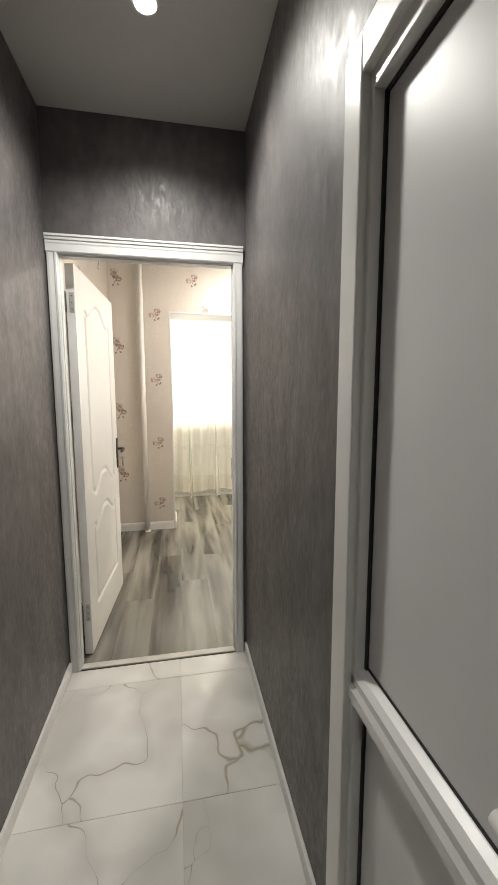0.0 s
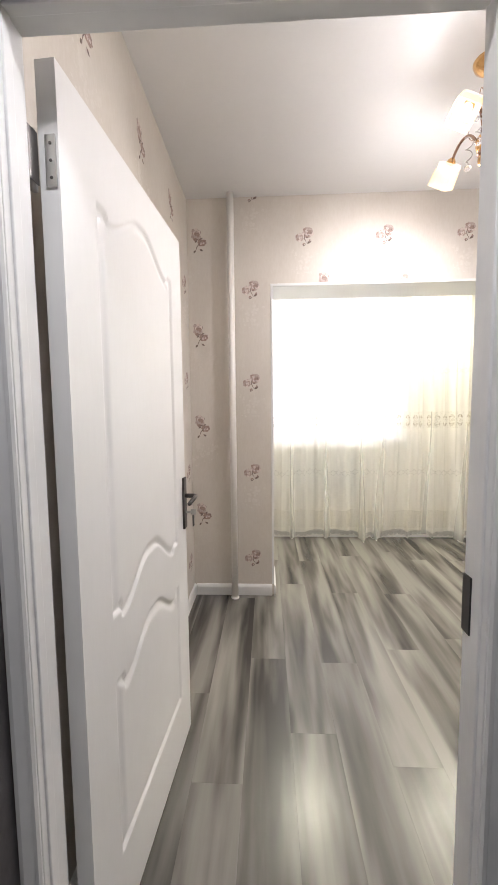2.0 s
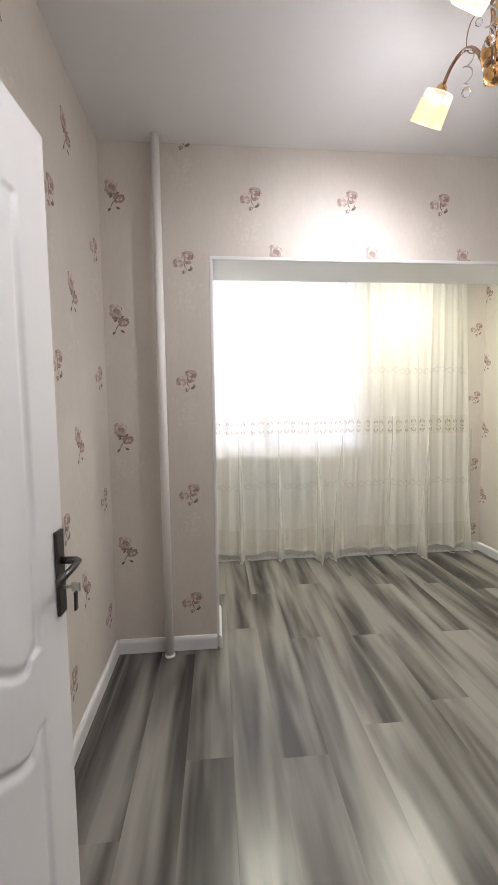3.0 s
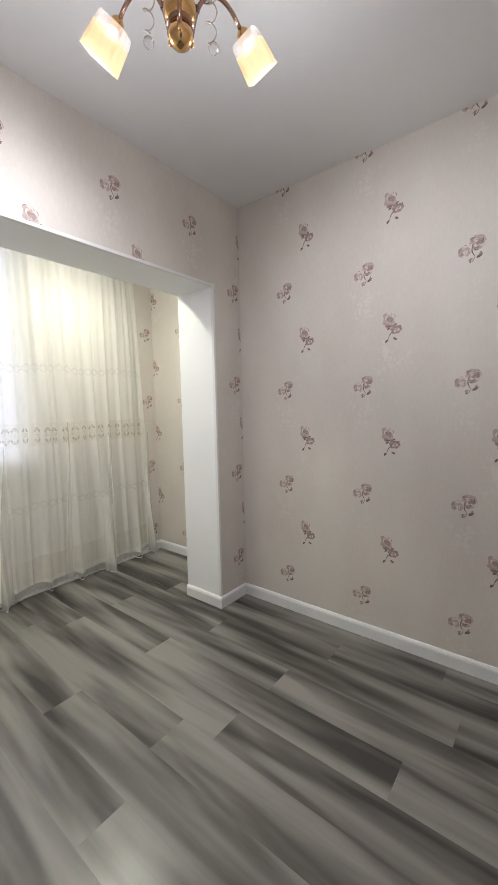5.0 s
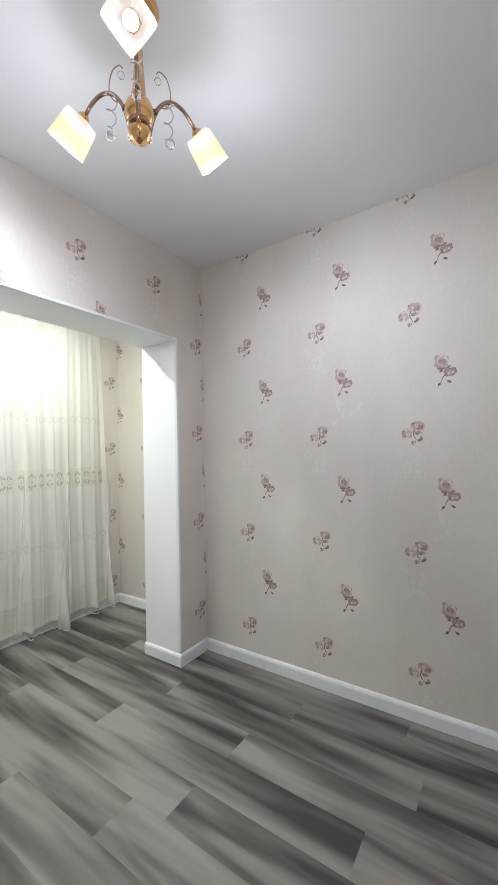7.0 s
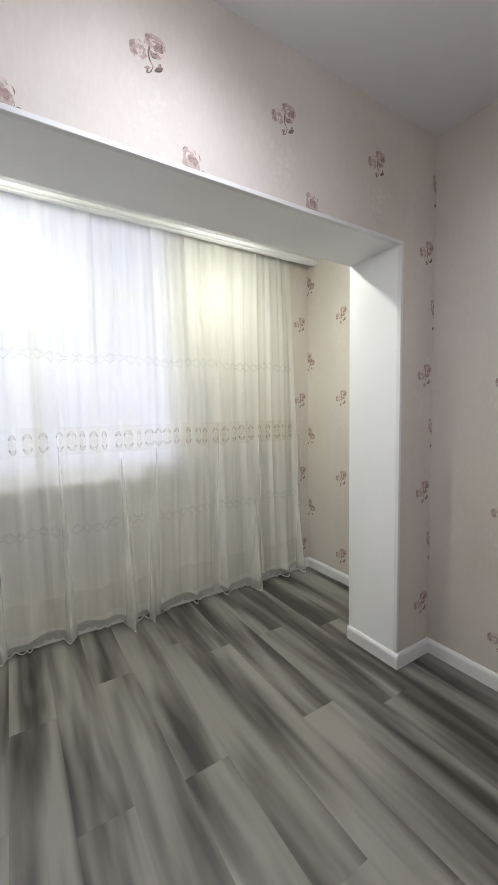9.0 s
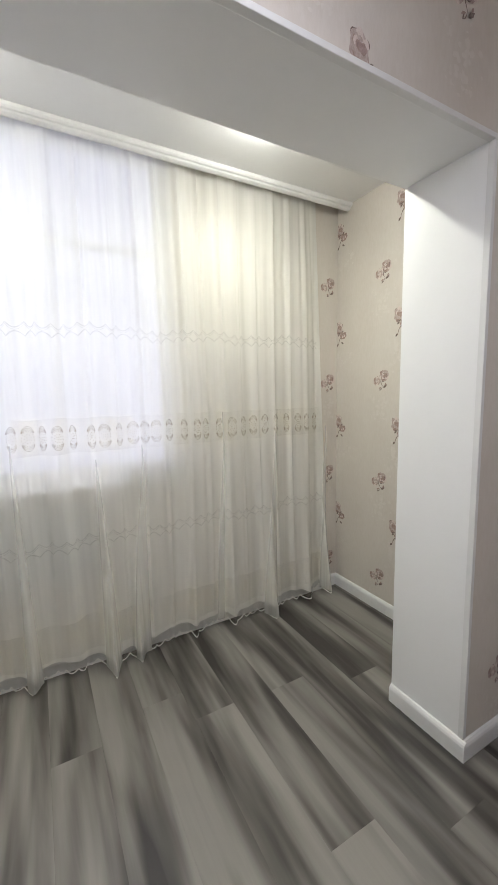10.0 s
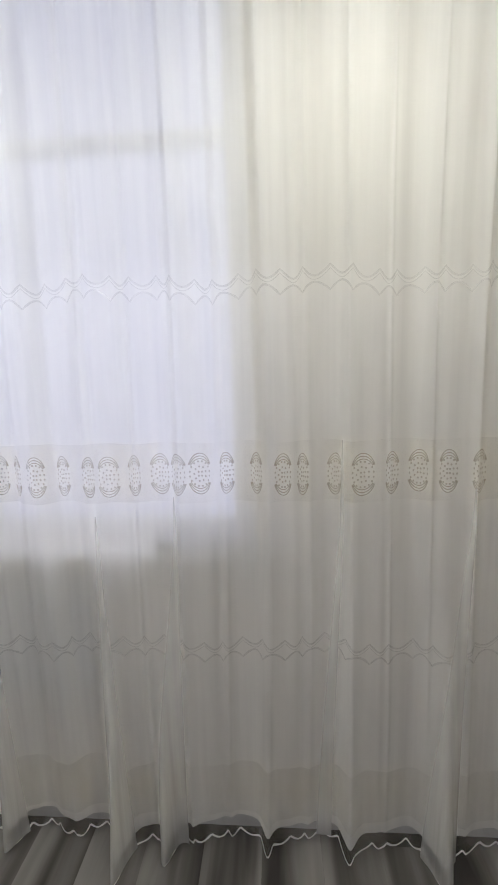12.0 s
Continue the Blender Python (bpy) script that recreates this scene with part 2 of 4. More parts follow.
def laminate(m):
    nt = m.node_tree
    bsdf = nt.nodes["Principled BSDF"]
    tc = nt.nodes["Texture Coordinate"]
    info = nt.nodes.new("ShaderNodeObjectInfo")
    shift = nt.nodes.new("ShaderNodeVectorMath")
    spread = nt.nodes.new("ShaderNodeCombineXYZ")
    for i, k in enumerate((37.0, 91.0, 13.0)):
        mul = nt.nodes.new("ShaderNodeMath")
        mul.operation = "MULTIPLY"
        mul.inputs[1].default_value = k
        nt.links.new(info.outputs["Random"], mul.inputs[0])
        nt.links.new(mul.outputs[0], spread.inputs[i])
    shift.operation = "ADD"
    nt.links.new(tc.outputs["Object"], shift.inputs[0])
    nt.links.new(spread.outputs[0], shift.inputs[1])

    def streak(sc, detail, rough_=0.5, bend=0.0):
        mp = nt.nodes.new("ShaderNodeMapping")
        mp.inputs["Scale"].default_value = sc
        nt.links.new(shift.outputs[0], mp.inputs[0])
        nz = nt.nodes.new("ShaderNodeTexNoise")
        nz.inputs["Scale"].default_value, nz.inputs["Detail"].default_value = 1.0, detail
        nz.inputs["Roughness"].default_value, nz.inputs["Distortion"].default_value = rough_, bend
        nt.links.new(mp.outputs[0], nz.inputs["Vector"])
        return nz.outputs["Fac"]

    broad = streak((8.2, 0.80, 1.0), 2.2, 0.5, 0.3)
    ramp = nt.nodes.new("ShaderNodeValToRGB")
    cr = ramp.color_ramp
    cr.elements[0].position, cr.elements[0].color = 0.37, (0.046, 0.042, 0.038, 1)
    cr.elements[1].position, cr.elements[1].color = 0.62, (0.250, 0.235, 0.212, 1)
    e = cr.elements.new(0.46)
    e.color = (0.112, 0.104, 0.092, 1)
    e = cr.elements.new(0.53)
    e.color = (0.180, 0.168, 0.150, 1)
    veil = nt.nodes.new("ShaderNodeMix")
    veil.inputs["Factor"].default_value = 0.13
    nt.links.new(broad, veil.inputs["A"])
    nt.links.new(streak((19.0, 2.0, 1.0), 3.0, 0.6, 0.4), veil.inputs["B"])
    nt.links.new(veil.outputs["Result"], ramp.inputs[0])
    grain = nt.nodes.new("ShaderNodeMix")
    grain.data_type, grain.blend_type = "RGBA", "OVERLAY"
    grain.inputs["Factor"].default_value = 0.07
    nt.links.new(ramp.outputs[0], grain.inputs["A"])
    nt.links.new(streak((110.0, 5.0, 1.0), 5.0, 0.6), grain.inputs["B"])
    tone = nt.nodes.new("ShaderNodeHueSaturation")
    tv = nt.nodes.new("ShaderNodeMapRange")
    tv.inputs["To Min"].default_value, tv.inputs["To Max"].default_value = 0.90, 1.10
    nt.links.new(info.outputs["Random"], tv.inputs["Value"])
    nt.links.new(tv.outputs[0], tone.inputs["Value"])
    nt.links.new(grain.outputs["Result"], tone.inputs["Color"])
    nt.links.new(tone.outputs[0], bsdf.inputs["Base Color"])
    bp = nt.nodes.new("ShaderNodeBump")
    bp.inputs["Strength"].default_value, bp.inputs["Distance"].default_value = 0.12, 0.001
    nt.links.new(streak((160.0, 8.0, 1.0), 4.0), bp.inputs["Height"])
    nt.links.new(bp.outputs[0], bsdf.inputs["Normal"])


def emitter(name, color, strength):
    m = bpy.data.materials.new(name)
    m.use_nodes = True
    nt = m.node_tree
    nt.nodes.clear()
    out, em = nt.nodes.new("ShaderNodeOutputMaterial"), nt.nodes.new("ShaderNodeEmission")
    em.inputs[0].default_value, em.inputs[1].default_value = (*color, 1), strength
    nt.links.new(em.outputs[0], out.inputs[0])
    return m


def sheer(name, color, clear, through_share=0.5, weave=(45, 45, 1.2), uneven=0.05):
    """Thin cloth: part open weave, part diffuse and translucent thread."""
    m = bpy.data.materials.new(name)
    m.use_nodes = True
    nt = m.node_tree
    nt.nodes.clear()
    out = nt.nodes.new("ShaderNodeOutputMaterial")
    a, b, c = (nt.nodes.new(k) for k in ("ShaderNodeBsdfTransparent", "ShaderNodeBsdfDiffuse", "ShaderNodeBsdfTranslucent"))
    m1, m2 = nt.nodes.new("ShaderNodeMixShader"), nt.nodes.new("ShaderNodeMixShader")
    b.inputs[0].default_value = c.inputs[0].default_value = (*color, 1)
    m1.inputs[0].default_value = through_share
    nt.links.new(b.outputs[0], m1.inputs[1])
    nt.links.new(c.outputs[0], m1.inputs[2])
    tc, mp, nz = (nt.nodes.new(k) for k in ("ShaderNodeTexCoord", "ShaderNodeMapping", "ShaderNodeTexNoise"))
    mp.inputs["Scale"].default_value = weave
    nz.inputs["Scale"].default_value, nz.inputs["Detail"].default_value = 1.0, 4.0
    nt.links.new(tc.outputs["Object"], mp.inputs[0])
    nt.links.new(mp.outputs[0], nz.inputs["Vector"])
    rg = nt.nodes.new("ShaderNodeMapRange")
    rg.inputs["From Min"].default_value, rg.inputs["From Max"].default_value = 0.3, 0.7
    rg.inputs["To Min"].default_value, rg.inputs["To Max"].default_value = 1 - clear + uneven, 1 - clear - uneven
    nt.links.new(nz.outputs["Fac"], rg.inputs["Value"])
    nt.links.new(rg.outputs[0], m2.inputs[0])
    nt.links.new(a.outputs[0], m2.inputs[1])
    nt.links.new(m1.outputs[0], m2.inputs[2])
    nt.links.new(m2.outputs[0], out.inputs[0])
    return m


marble(M_TILE)
laminate(M_PLANK)
M_SHEER = sheer("cream_sheer_voile", (0.93, 0.925, 0.885), 0.17, 0.46, (16, 16, 0.5), 0.08)
M_RUFFLE = sheer("organza_hem", (0.34, 0.32, 0.26), 0.74, 0.5)
M_PLEAT = sheer("doubled_voile", (0.93, 0.925, 0.885), 0.66, 0.4)
M_BAND = sheer("embroidered_voile_band", (0.98, 0.88, 0.56), 0.92, 0.50, (13, 13, 1.0), 0.09)
M_MOTIF = sheer("beige_embroidered_motif", (0.90, 0.80, 0.50), 0.92, 0.5, (11, 11, 1.5), 0.07)
M_DOTS = sheer("beige_cutwork_thread", (0.56, 0.50, 0.39), 0.56, 0.06)
M_STITCH = sheer("cream_stitching", (0.92, 0.90, 0.83), 0.85, 0.40)
M_LED = emitter("led_disc", (1.0, 0.97, 0.92), 30.0)
M_BULB = emitter("bulb_glow", (1.0, 0.93, 0.84), 4.5)
M_OUT = emitter("overcast_daylight", (0.88, 0.88, 1.0), 0.64)


def glass(name, color, rough):
    m = bpy.data.materials.new(name)
    m.use_nodes = True
    b = m.node_tree.nodes["Principled BSDF"]
    b.inputs["Base Color"].default_value = (*color, 1)
    b.inputs["Roughness"].default_value = rough
    b.inputs["Transmission Weight"].default_value = 1.0
    b.inputs["IOR"].default_value = 1.45
    return m


M_GLASS = glass("window_glass", (0.97, 0.98, 1.0), 0.0)
M_CRYSTAL = glass("cut_crystal", (0.98, 0.98, 1.0), 0.02)
M_SHADE = sheer("amber_frosted_glass", (0.94, 0.75, 0.53), 0.10, 0.6)
M_SHADE_CLEAR = sheer("clear_frosted_glass", (0.90, 0.88, 0.84), 0.62, 0.4)


# ---------------------------------------------------------------- mesh helpers
def box(bm, x0, x1, y0, y1, z0, z1, bevel=0.0):
    r = bmesh.ops.create_cube(bm, size=1.0)
    vs = r["verts"]
    for v in vs:
        v.co = Vector((x0 + (v.co.x + 0.5) * (x1 - x0), y0 + (v.co.y + 0.5) * (y1 - y0), z0 + (v.co.z + 0.5) * (z1 - z0)))
    if bevel:
        es = {e for v in vs for e in v.link_edges}
        bmesh.ops.bevel(bm, geom=list(es), offset=bevel, segments=2, affect="EDGES", profile=0.5)
    return vs


def boxes(*rows, bevel=0.0):
    bm = bmesh.new()
    for r in rows:
        box(bm, *r, bevel=bevel)
    return bm


def mesh_of(name, bm, mats, smooth=False):
    me = bpy.data.meshes.new(name)
    bm.normal_update()
    bm.to_mesh(me)
    bm.free()
    for m in mats if isinstance(mats, (list, tuple)) else [mats]:
        me.materials.append(m)
    if smooth:
        me.polygons.foreach_set("use_smooth", [True] * len(me.polygons))
    return me


def part(name, bm, mats, parent=None, label="", smooth=False, at=None):
    ob = new(name, mesh_of(name, bm, mats, smooth))
    if parent:
        ob.parent = parent
    if at is not None:
        ob.matrix_basis = at
    if label:
        tagged(ob, label)
    return ob


def thing(name, label, category, m=None, kind="", group=""):
    ob = new(name)
    ob.empty_display_size = 0.1
    if m is not None:
        ob.matrix_basis = m
    return tagged(ob, label, category, group, kind)


def structure(name, bm, mats, label, category, smooth=False):
    return tagged(part(name, bm, mats, None, "", smooth), label, category, "", "structure")


def tube(points, radius, sides=10, closed=False, bm=None):
    """A round tube along points."""
    bm = bm or bmesh.new()
    pts = [Vector(p) for p in points]
    rings, n = [], len(pts)
    up = Vector((0.31, 0.17, 0.93)).normalized()
    for i, p in enumerate(pts):
        d = (pts[min(i + 1, n - 1)] - pts[max(i - 1, 0)]).normalized()
        a = d.cross(up)
        a = a.normalized() if a.length > 1e-4 else Vector((1, 0, 0))
        b = d.cross(a)
        r = radius(i / (n - 1)) if callable(radius) else radius
        rings.append([bm.verts.new(p + r * (math.cos(2 * math.pi * k / sides) * a + math.sin(2 * math.pi * k / sides) * b)) for k in range(sides)])
    for q0, q1 in zip(rings, rings[1:]):
        for k in range(sides):
            bm.faces.new((q0[k], q0[(k + 1) % sides], q1[(k + 1) % sides], q1[k]))
    bm.faces.new(rings[0][::-1])
    bm.faces.new(rings[-1])
    return bm


def lathe(profile, sides=24, bm=None, centre=(0, 0, 0)):
    """Turned body from (radius, height) pairs, bottom to top."""
    bm = bm or bmesh.new()
    c = Vector(centre)
    rings = [[bm.verts.new(c + Vector((max(r, 1e-4) * math.cos(2 * math.pi * k / sides), max(r, 1e-4) * math.sin(2 * math.pi * k / sides), z))) for k in range(sides)] for r, z in profile]
    for q0, q1 in zip(rings, rings[1:]):
        for k in range(sides):
            bm.faces.new((q0[k], q0[(k + 1) % sides], q1[(k + 1) % sides], q1[k]))
    bm.faces.new(rings[0][::-1])
    bm.faces.new(rings[-1])
    return bm


# ---------------------------------------------------------------- hall shell
structure("wall_hall_west", boxes((HL - 0.06, HL, HALL_S, HALL_N, 0, 2.9)), M_DARK, "charcoal textured plaster wall of the narrow hall", "wall")
DY0, DY1, DZ = 0.268, 1.018, 2.03
structure("wall_hall_east", boxes((HR, HR + 0.14, HALL_S, DY0, 0, 2.9), (HR, HR + 0.14, DY1, HALL_N, 0, 2.9), (HR, HR + 0.14, DY0, DY1, DZ, 2.9)), M_DARK,
          "charcoal textured plaster wall with a doorway", "wall")
structure("wall_hall_south", boxes((HL - 0.06, HR + 0.14, HALL_S - 0.1, HALL_S, 0, 2.9)), M_DARK, "charcoal plaster wall closing the hall", "wall")
FX0, FX1, FZ = -0.200, 0.656, 2.066   # hole for the room door's frame
structure("wall_hall_north", boxes((HL, FX0, HALL_N, 2.215, 0, 2.9), (FX1, HR, HALL_N, 2.215, 0, 2.9), (FX0, FX1, HALL_N, 2.215, FZ, 2.9)), M_DARK,
          "charcoal plaster wall above and beside the white doorframe", "wall")
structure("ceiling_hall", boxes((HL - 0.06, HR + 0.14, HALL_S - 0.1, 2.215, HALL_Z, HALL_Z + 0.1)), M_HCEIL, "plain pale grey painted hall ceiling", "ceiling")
structure("trim_hall_west", boxes((HL, HL + 0.012, HALL_S, HALL_N - 0.012, 0, 0.058), bevel=0.003), M_TRIM, "low white skirting along the foot of the dark wall", "trim")
structure("trim_hall_east", boxes((HR - 0.012, HR, DY1, HALL_N - 0.012, 0, 0.058), bevel=0.003), M_TRIM, "low white skirting along the foot of the dark wall", "trim")

# ---------------------------------------------------------------- room shell
structure("wall_south", boxes((XL, FX0, 2.215, YB, 0, 2.95), (FX1, XR, 2.215, YB, 0, 2.95), (FX0, FX1, 2.215, YB, FZ, 2.95)), M_PAPER,
          "rose wallpapered wall with the entrance door", "wall")
structure("wall_west", boxes((XL - 0.14, XL, 2.215, YN + 0.2, 0, 2.95)), M_PAPER, "cream wallpapered wall printed with roses", "wall")
structure("wall_east", boxes((XR, XR + 0.14, 2.215, YP, 0, 2.95)), M_PAPER, "cream wallpapered wall printed with small roses", "wall")
WY = YP + 0.004
structure("wall_north", boxes((XL, OL, YP, WY, 0, 2.95), (OR, XR, YP, WY, 0, 2.95), (OL, OR, YP, WY, OZ, 2.95)), M_PAPER,
          "cream rose wallpaper round the wide balcony opening", "wall")
structure("wall_opening", boxes((XL, OL, WY, YQ, 0, 2.95), (OR, BR + 0.14, WY, YQ, 0, 2.95), (OL, OR, WY, YQ, OZ, 2.95)), M_WHITE,
          "thick white painted wall with a wide opening", "wall")
structure("ceiling", boxes((XL - 0.1, XR + 0.14, 2.215, YP, ROOM_Z, ROOM_Z + 0.1)), M_CEIL, "smooth white painted ceiling of the room", "ceiling")
structure("wall_balcony_east", boxes((BR, BR + 0.14, YQ, YN + 0.2, 0, 2.95)), M_PAPER, "cream rose wallpapered end wall of the balcony", "wall")
structure("wall_window", boxes((XL, WL, YN, YN + 0.2, 0, 2.95), (WR, BR, YN, YN + 0.2, 0, 2.95), (WL, WR, YN, YN + 0.2, 0, WB), (WL, WR, YN, YN + 0.2, WT, 2.95)), M_PAPER,
          "wallpapered balcony wall round the window", "wall")
structure("ceiling_balcony", boxes((XL, BR, YQ, 5.545, BAL_Z, BAL_Z + 0.1)), M_CEIL, "white balcony ceiling ending at a curtain recess", "ceiling")
structure("ceiling_recess", boxes((XL, BR, 5.545, YN, 2.80, 2.9)), M_CEIL, "white top of the curtain recess", "ceiling")


def cornice():
    """Rounded nosing along the curtain recess."""
    bm = bmesh.new()
    prof = [(5.515, 2.650), (5.515, 2.636), (5.520, 2.628), (5.530, 2.625), (5.534, 2.618), (5.545, 2.612), (5.560, 2.612), (5.566, 2.620), (5.566, 2.800), (5.546, 2.800), (5.546, 2.650)]
    a = [bm.verts.new((XL, y, z)) for y, z in prof]
    b = [bm.verts.new((BR, y, z)) for y, z in prof]
    n = len(prof)
    for i in range(n):
        bm.faces.new((a[i], a[(i + 1) % n], b[(i + 1) % n], b[i]))
    bm.faces.new(a[::-1])
    bm.faces.new(b)
    bmesh.ops.recalc_face_normals(bm, faces=bm.faces)
    return bm


structure("trim_cornice", cornice(), M_TRIM, "white moulded nosing hiding the curtain track", "trim")


def baseboard(name, x0, y0, x1, y1, side):
    """Skirting of 8 cm from one point to another; side: which hand the room lies on (+1 left)."""
    d = Vector((x1 - x0, y1 - y0, 0))
    ln = d.length
    bm = bmesh.new()
    prof = [(0, 0), (0.016, 0), (0.016, 0.062), (0.013, 0.072), (0.007, 0.080), (0, 0.082)]
    rows = []
    for s in (0.0, ln):
        rows.append([bm.verts.new((s, side * w, z)) for w, z in prof])
    n = len(prof)
    for i in range(n):
        bm.faces.new((rows[0][i], rows[0][(i + 1) % n], rows[1][(i + 1) % n], rows[1][i]))
    bm.faces.new(rows[0])
    bm.faces.new(rows[1][::-1])
    bmesh.ops.recalc_face_normals(bm, faces=bm.faces)
    ob = structure(name, bm, M_TRIM, "white plastic baseboard along the wallpapered wall", "baseboard")
    ob.matrix_basis = pose(x0, y0, 0, 0, 0, math.degrees(math.atan2(d.y, d.x)))
    return ob


baseboard("baseboard_west", XL, YB, XL, YP, -1)
baseboard("baseboard_north_pier", XL + 0.016, YP, OL - 0.012, YP, -1)
baseboard("baseboard_opening_west", OL, YP - 0.016, OL, YQ, -1)
baseboard("baseboard_opening_east", OR, YP - 0.016, OR, YQ, 1)
baseboard("baseboard_north_east", OR, YP, XR, YP, -1)
baseboard("baseboard_east", XR, YP - 0.016, XR, YB, -1)
baseboard("baseboard_south", XR - 0.016, YB, FX1 + 0.06, YB, -1)
baseboard("baseboard_balcony_east", BR, YN, BR, YQ, -1)
baseboard("baseboard_window", XL, YN, BR - 0.016, YN, -1)

structure("trim_opening_edge", boxes((OL - 0.014, OL + 0.003, YP - 0.003, YP + 0.02, 0.082, OZ + 0.014), (OR - 0.003, OR + 0.014, YP - 0.003, YP + 0.02, 0.082, OZ + 0.014),
                                     (OL - 0.014, OR + 0.014, YP - 0.0035, YP + 0.02, OZ - 0.003, OZ + 0.0142), bevel=0.002), M_TRIM,
          "slim white corner strip round the opening", "trim")

# ---------------------------------------------------------------- floors
floor = structure("floor", boxes((XL, BR, 2.19, YN, -0.12, -0.010), (FX0, FX1, 2.19, 2.24, -0.12, -0.010)), M_SUB, "grey oak laminate floor of long planks", "floor")
floor_hall = structure("floor_hall", boxes((HL - 0.06, HR + 0.14, HALL_S, 2.19, -0.12, -0.008)), M_JOINT, "white marble-look tiled hall floor", "floor")
structure("trim_threshold", boxes((FX0, FX1, 2.190, 2.232, 0.0, 0.009), bevel=0.004), M_SILL, "pale metal threshold bar between tile and laminate", "trim")

# ---------------------------------------------------------------- room door
trim = thing("trim_doorframe", "white painted doorframe with a moulded architrave head", "doorframe", kind="structure")


def moulding(profile, p0, p1, out):
    """Extrudes a profile (across, depth) from p0 to p1 in the door wall's plane; across runs along out."""
    bm = bmesh.new()
    rows = [[bm.verts.new(Vector(p) + Vector(out) * a + Vector((0, -d, 0))) for a, d in profile] for p in (p0, p1)]
    n = len(profile)
    for i in range(n):
        bm.faces.new((rows[0][i], rows[0][(i + 1) % n], rows[1][(i + 1) % n], rows[1][i]))
    bm.faces.new(rows[0])
    bm.faces.new(rows[1][::-1])
    bmesh.ops.recalc_face_normals(bm, faces=bm.faces)
    return bm


AI0, AI1, AZ = -0.172, 0.630, 2.036   # clear opening of the frame
LEG = [(0, 0), (0, 0.010), (0.004, 0.014), (0.011, 0.014), (0.014, 0.010), (0.034, 0.013), (0.043, 0.011), (0.045, 0.004), (0.045, 0)]
HEAD = [(0, 0), (0, 0.010), (0.006, 0.014), (0.036, 0.014), (0.042, 0.016), (0.050, 0.016), (0.054, 0.020), (0.064, 0.021), (0.068, 0.025), (0.077, 0.025), (0.079, 0.0)]
part("architrave_leg", moulding(LEG, (AI0, HALL_N, 0), (AI0, HALL_N, AZ), (-1, 0, 0)), M_TRIM, trim)
part("architrave_leg", moulding(LEG, (AI1, HALL_N, 0), (AI1, HALL_N, AZ), (1, 0, 0)), M_TRIM, trim)
part("architrave_head", moulding(HEAD, (AI0 - 0.047, HALL_N, AZ), (AI1 + 0.046, HALL_N, AZ), (0, 0, 1)), M_TRIM, trim)
part("jamb", boxes((FX0 + 0.002, AI0 + 0.002, HALL_N - 0.006, 2.268, 0, AZ), bevel=0.002), M_TRIM, trim)
part("jamb", boxes((AI1 - 0.002, FX1 - 0.002, HALL_N - 0.006, 2.268, 0, AZ), bevel=0.002), M_TRIM, trim)
part("jamb_head", boxes((FX0 + 0.002, FX1 - 0.002, HALL_N - 0.006, 2.268, AZ - 0.002, FZ - 0.002), bevel=0.002), M_TRIM, trim)
part("door_stop", boxes((AI0, AI0 + 0.007, 2.205, 2.228, 0, AZ), (AI1 - 0.007, AI1, 2.205, 2.228, 0, AZ), (AI0, AI1, 2.2052, 2.2282, AZ - 0.007, AZ), bevel=0.002), M_TRIM, trim)
part("strike_plate", boxes((AI1 - 0.005, AI1 - 0.0015, 2.240, 2.268, 0.955, 1.065), bevel=0.001), M_BLACK, trim, "black metal strike plate")

LW, LT, LZ0, LZ1 = 0.800, 0.040, 0.012, 2.030


def panel_depth(u, v):
    """Depth of the pressed grooves of the door's face at u across, v up."""
    s = abs(u - 0.41) / 0.270

    def ease(a, b, x):
        x = min(max((x - a) / (b - a), 0.0), 1.0)
        return x * x * (3 - 2 * x)

    def wave(base, rise):
        return base + rise * (1 - ease(0.10, 0.78, s)) + 0.022 * ease(0.80, 0.84, s)

    side = (0.270 - abs(u - 0.41))
    top = 1.828 + 0.085 * (1 - ease(0.05, 0.82, s)) + 0.018 * ease(0.80, 0.84, s)
    low, mid = wave(0.840, 0.095), wave(0.672, 0.085)
    d1 = min(side, (top - v) * 0.85, (v - low) * 0.85)
    d2 = min(side, (mid - v) * 0.85, v - 0.225)
    d = max(d1, d2)

    def groove(d):
        if d < -0.002 or d > 0.034:
            return 0.0
        if d < 0.008:
            return 0.0075 * ease(-0.002, 0.008, d)
        return 0.0075 * (1 - ease(0.012, 0.034, d))

    return groove(d)


def door_leaf():
    """A moulded leaf: both faces pressed with an arched upper and a waved lower panel."""
    bm = bmesh.new()
    nu, nv = 150, 380
    sheets = []
    for sgn in (1, -1):
        grid = []
        for i in range(nu + 1):
            u = LW * i / nu
            col = []
            for j in range(nv + 1):
                v = LZ0 + (LZ1 - LZ0) * j / nv
                d = panel_depth(u, v)
                col.append(bm.verts.new((sgn * (LT / 2 - d), u, v)))
            grid.append(col)
        sheets.append(grid)
        for i in range(nu):
            for j in range(nv):
                q = (grid[i][j], grid[i + 1][j], grid[i + 1][j + 1], grid[i][j + 1])
                bm.faces.new(q if sgn == 1 else q[::-1])
    q = LT / 2
    for ring in (((q, 0, LZ0), (-q, 0, LZ0), (-q, LW, LZ0), (q, LW, LZ0)), ((q, 0, LZ1), (q, LW, LZ1), (-q, LW, LZ1), (-q, 0, LZ1)),
                 ((q, 0, LZ0), (q, 0, LZ1), (-q, 0, LZ1), (-q, 0, LZ0)), ((q, LW, LZ0), (-q, LW, LZ0), (-q, LW, LZ1), (q, LW, LZ1))):
        bm.faces.new([bm.verts.new(c) for c in ring])
    return bm


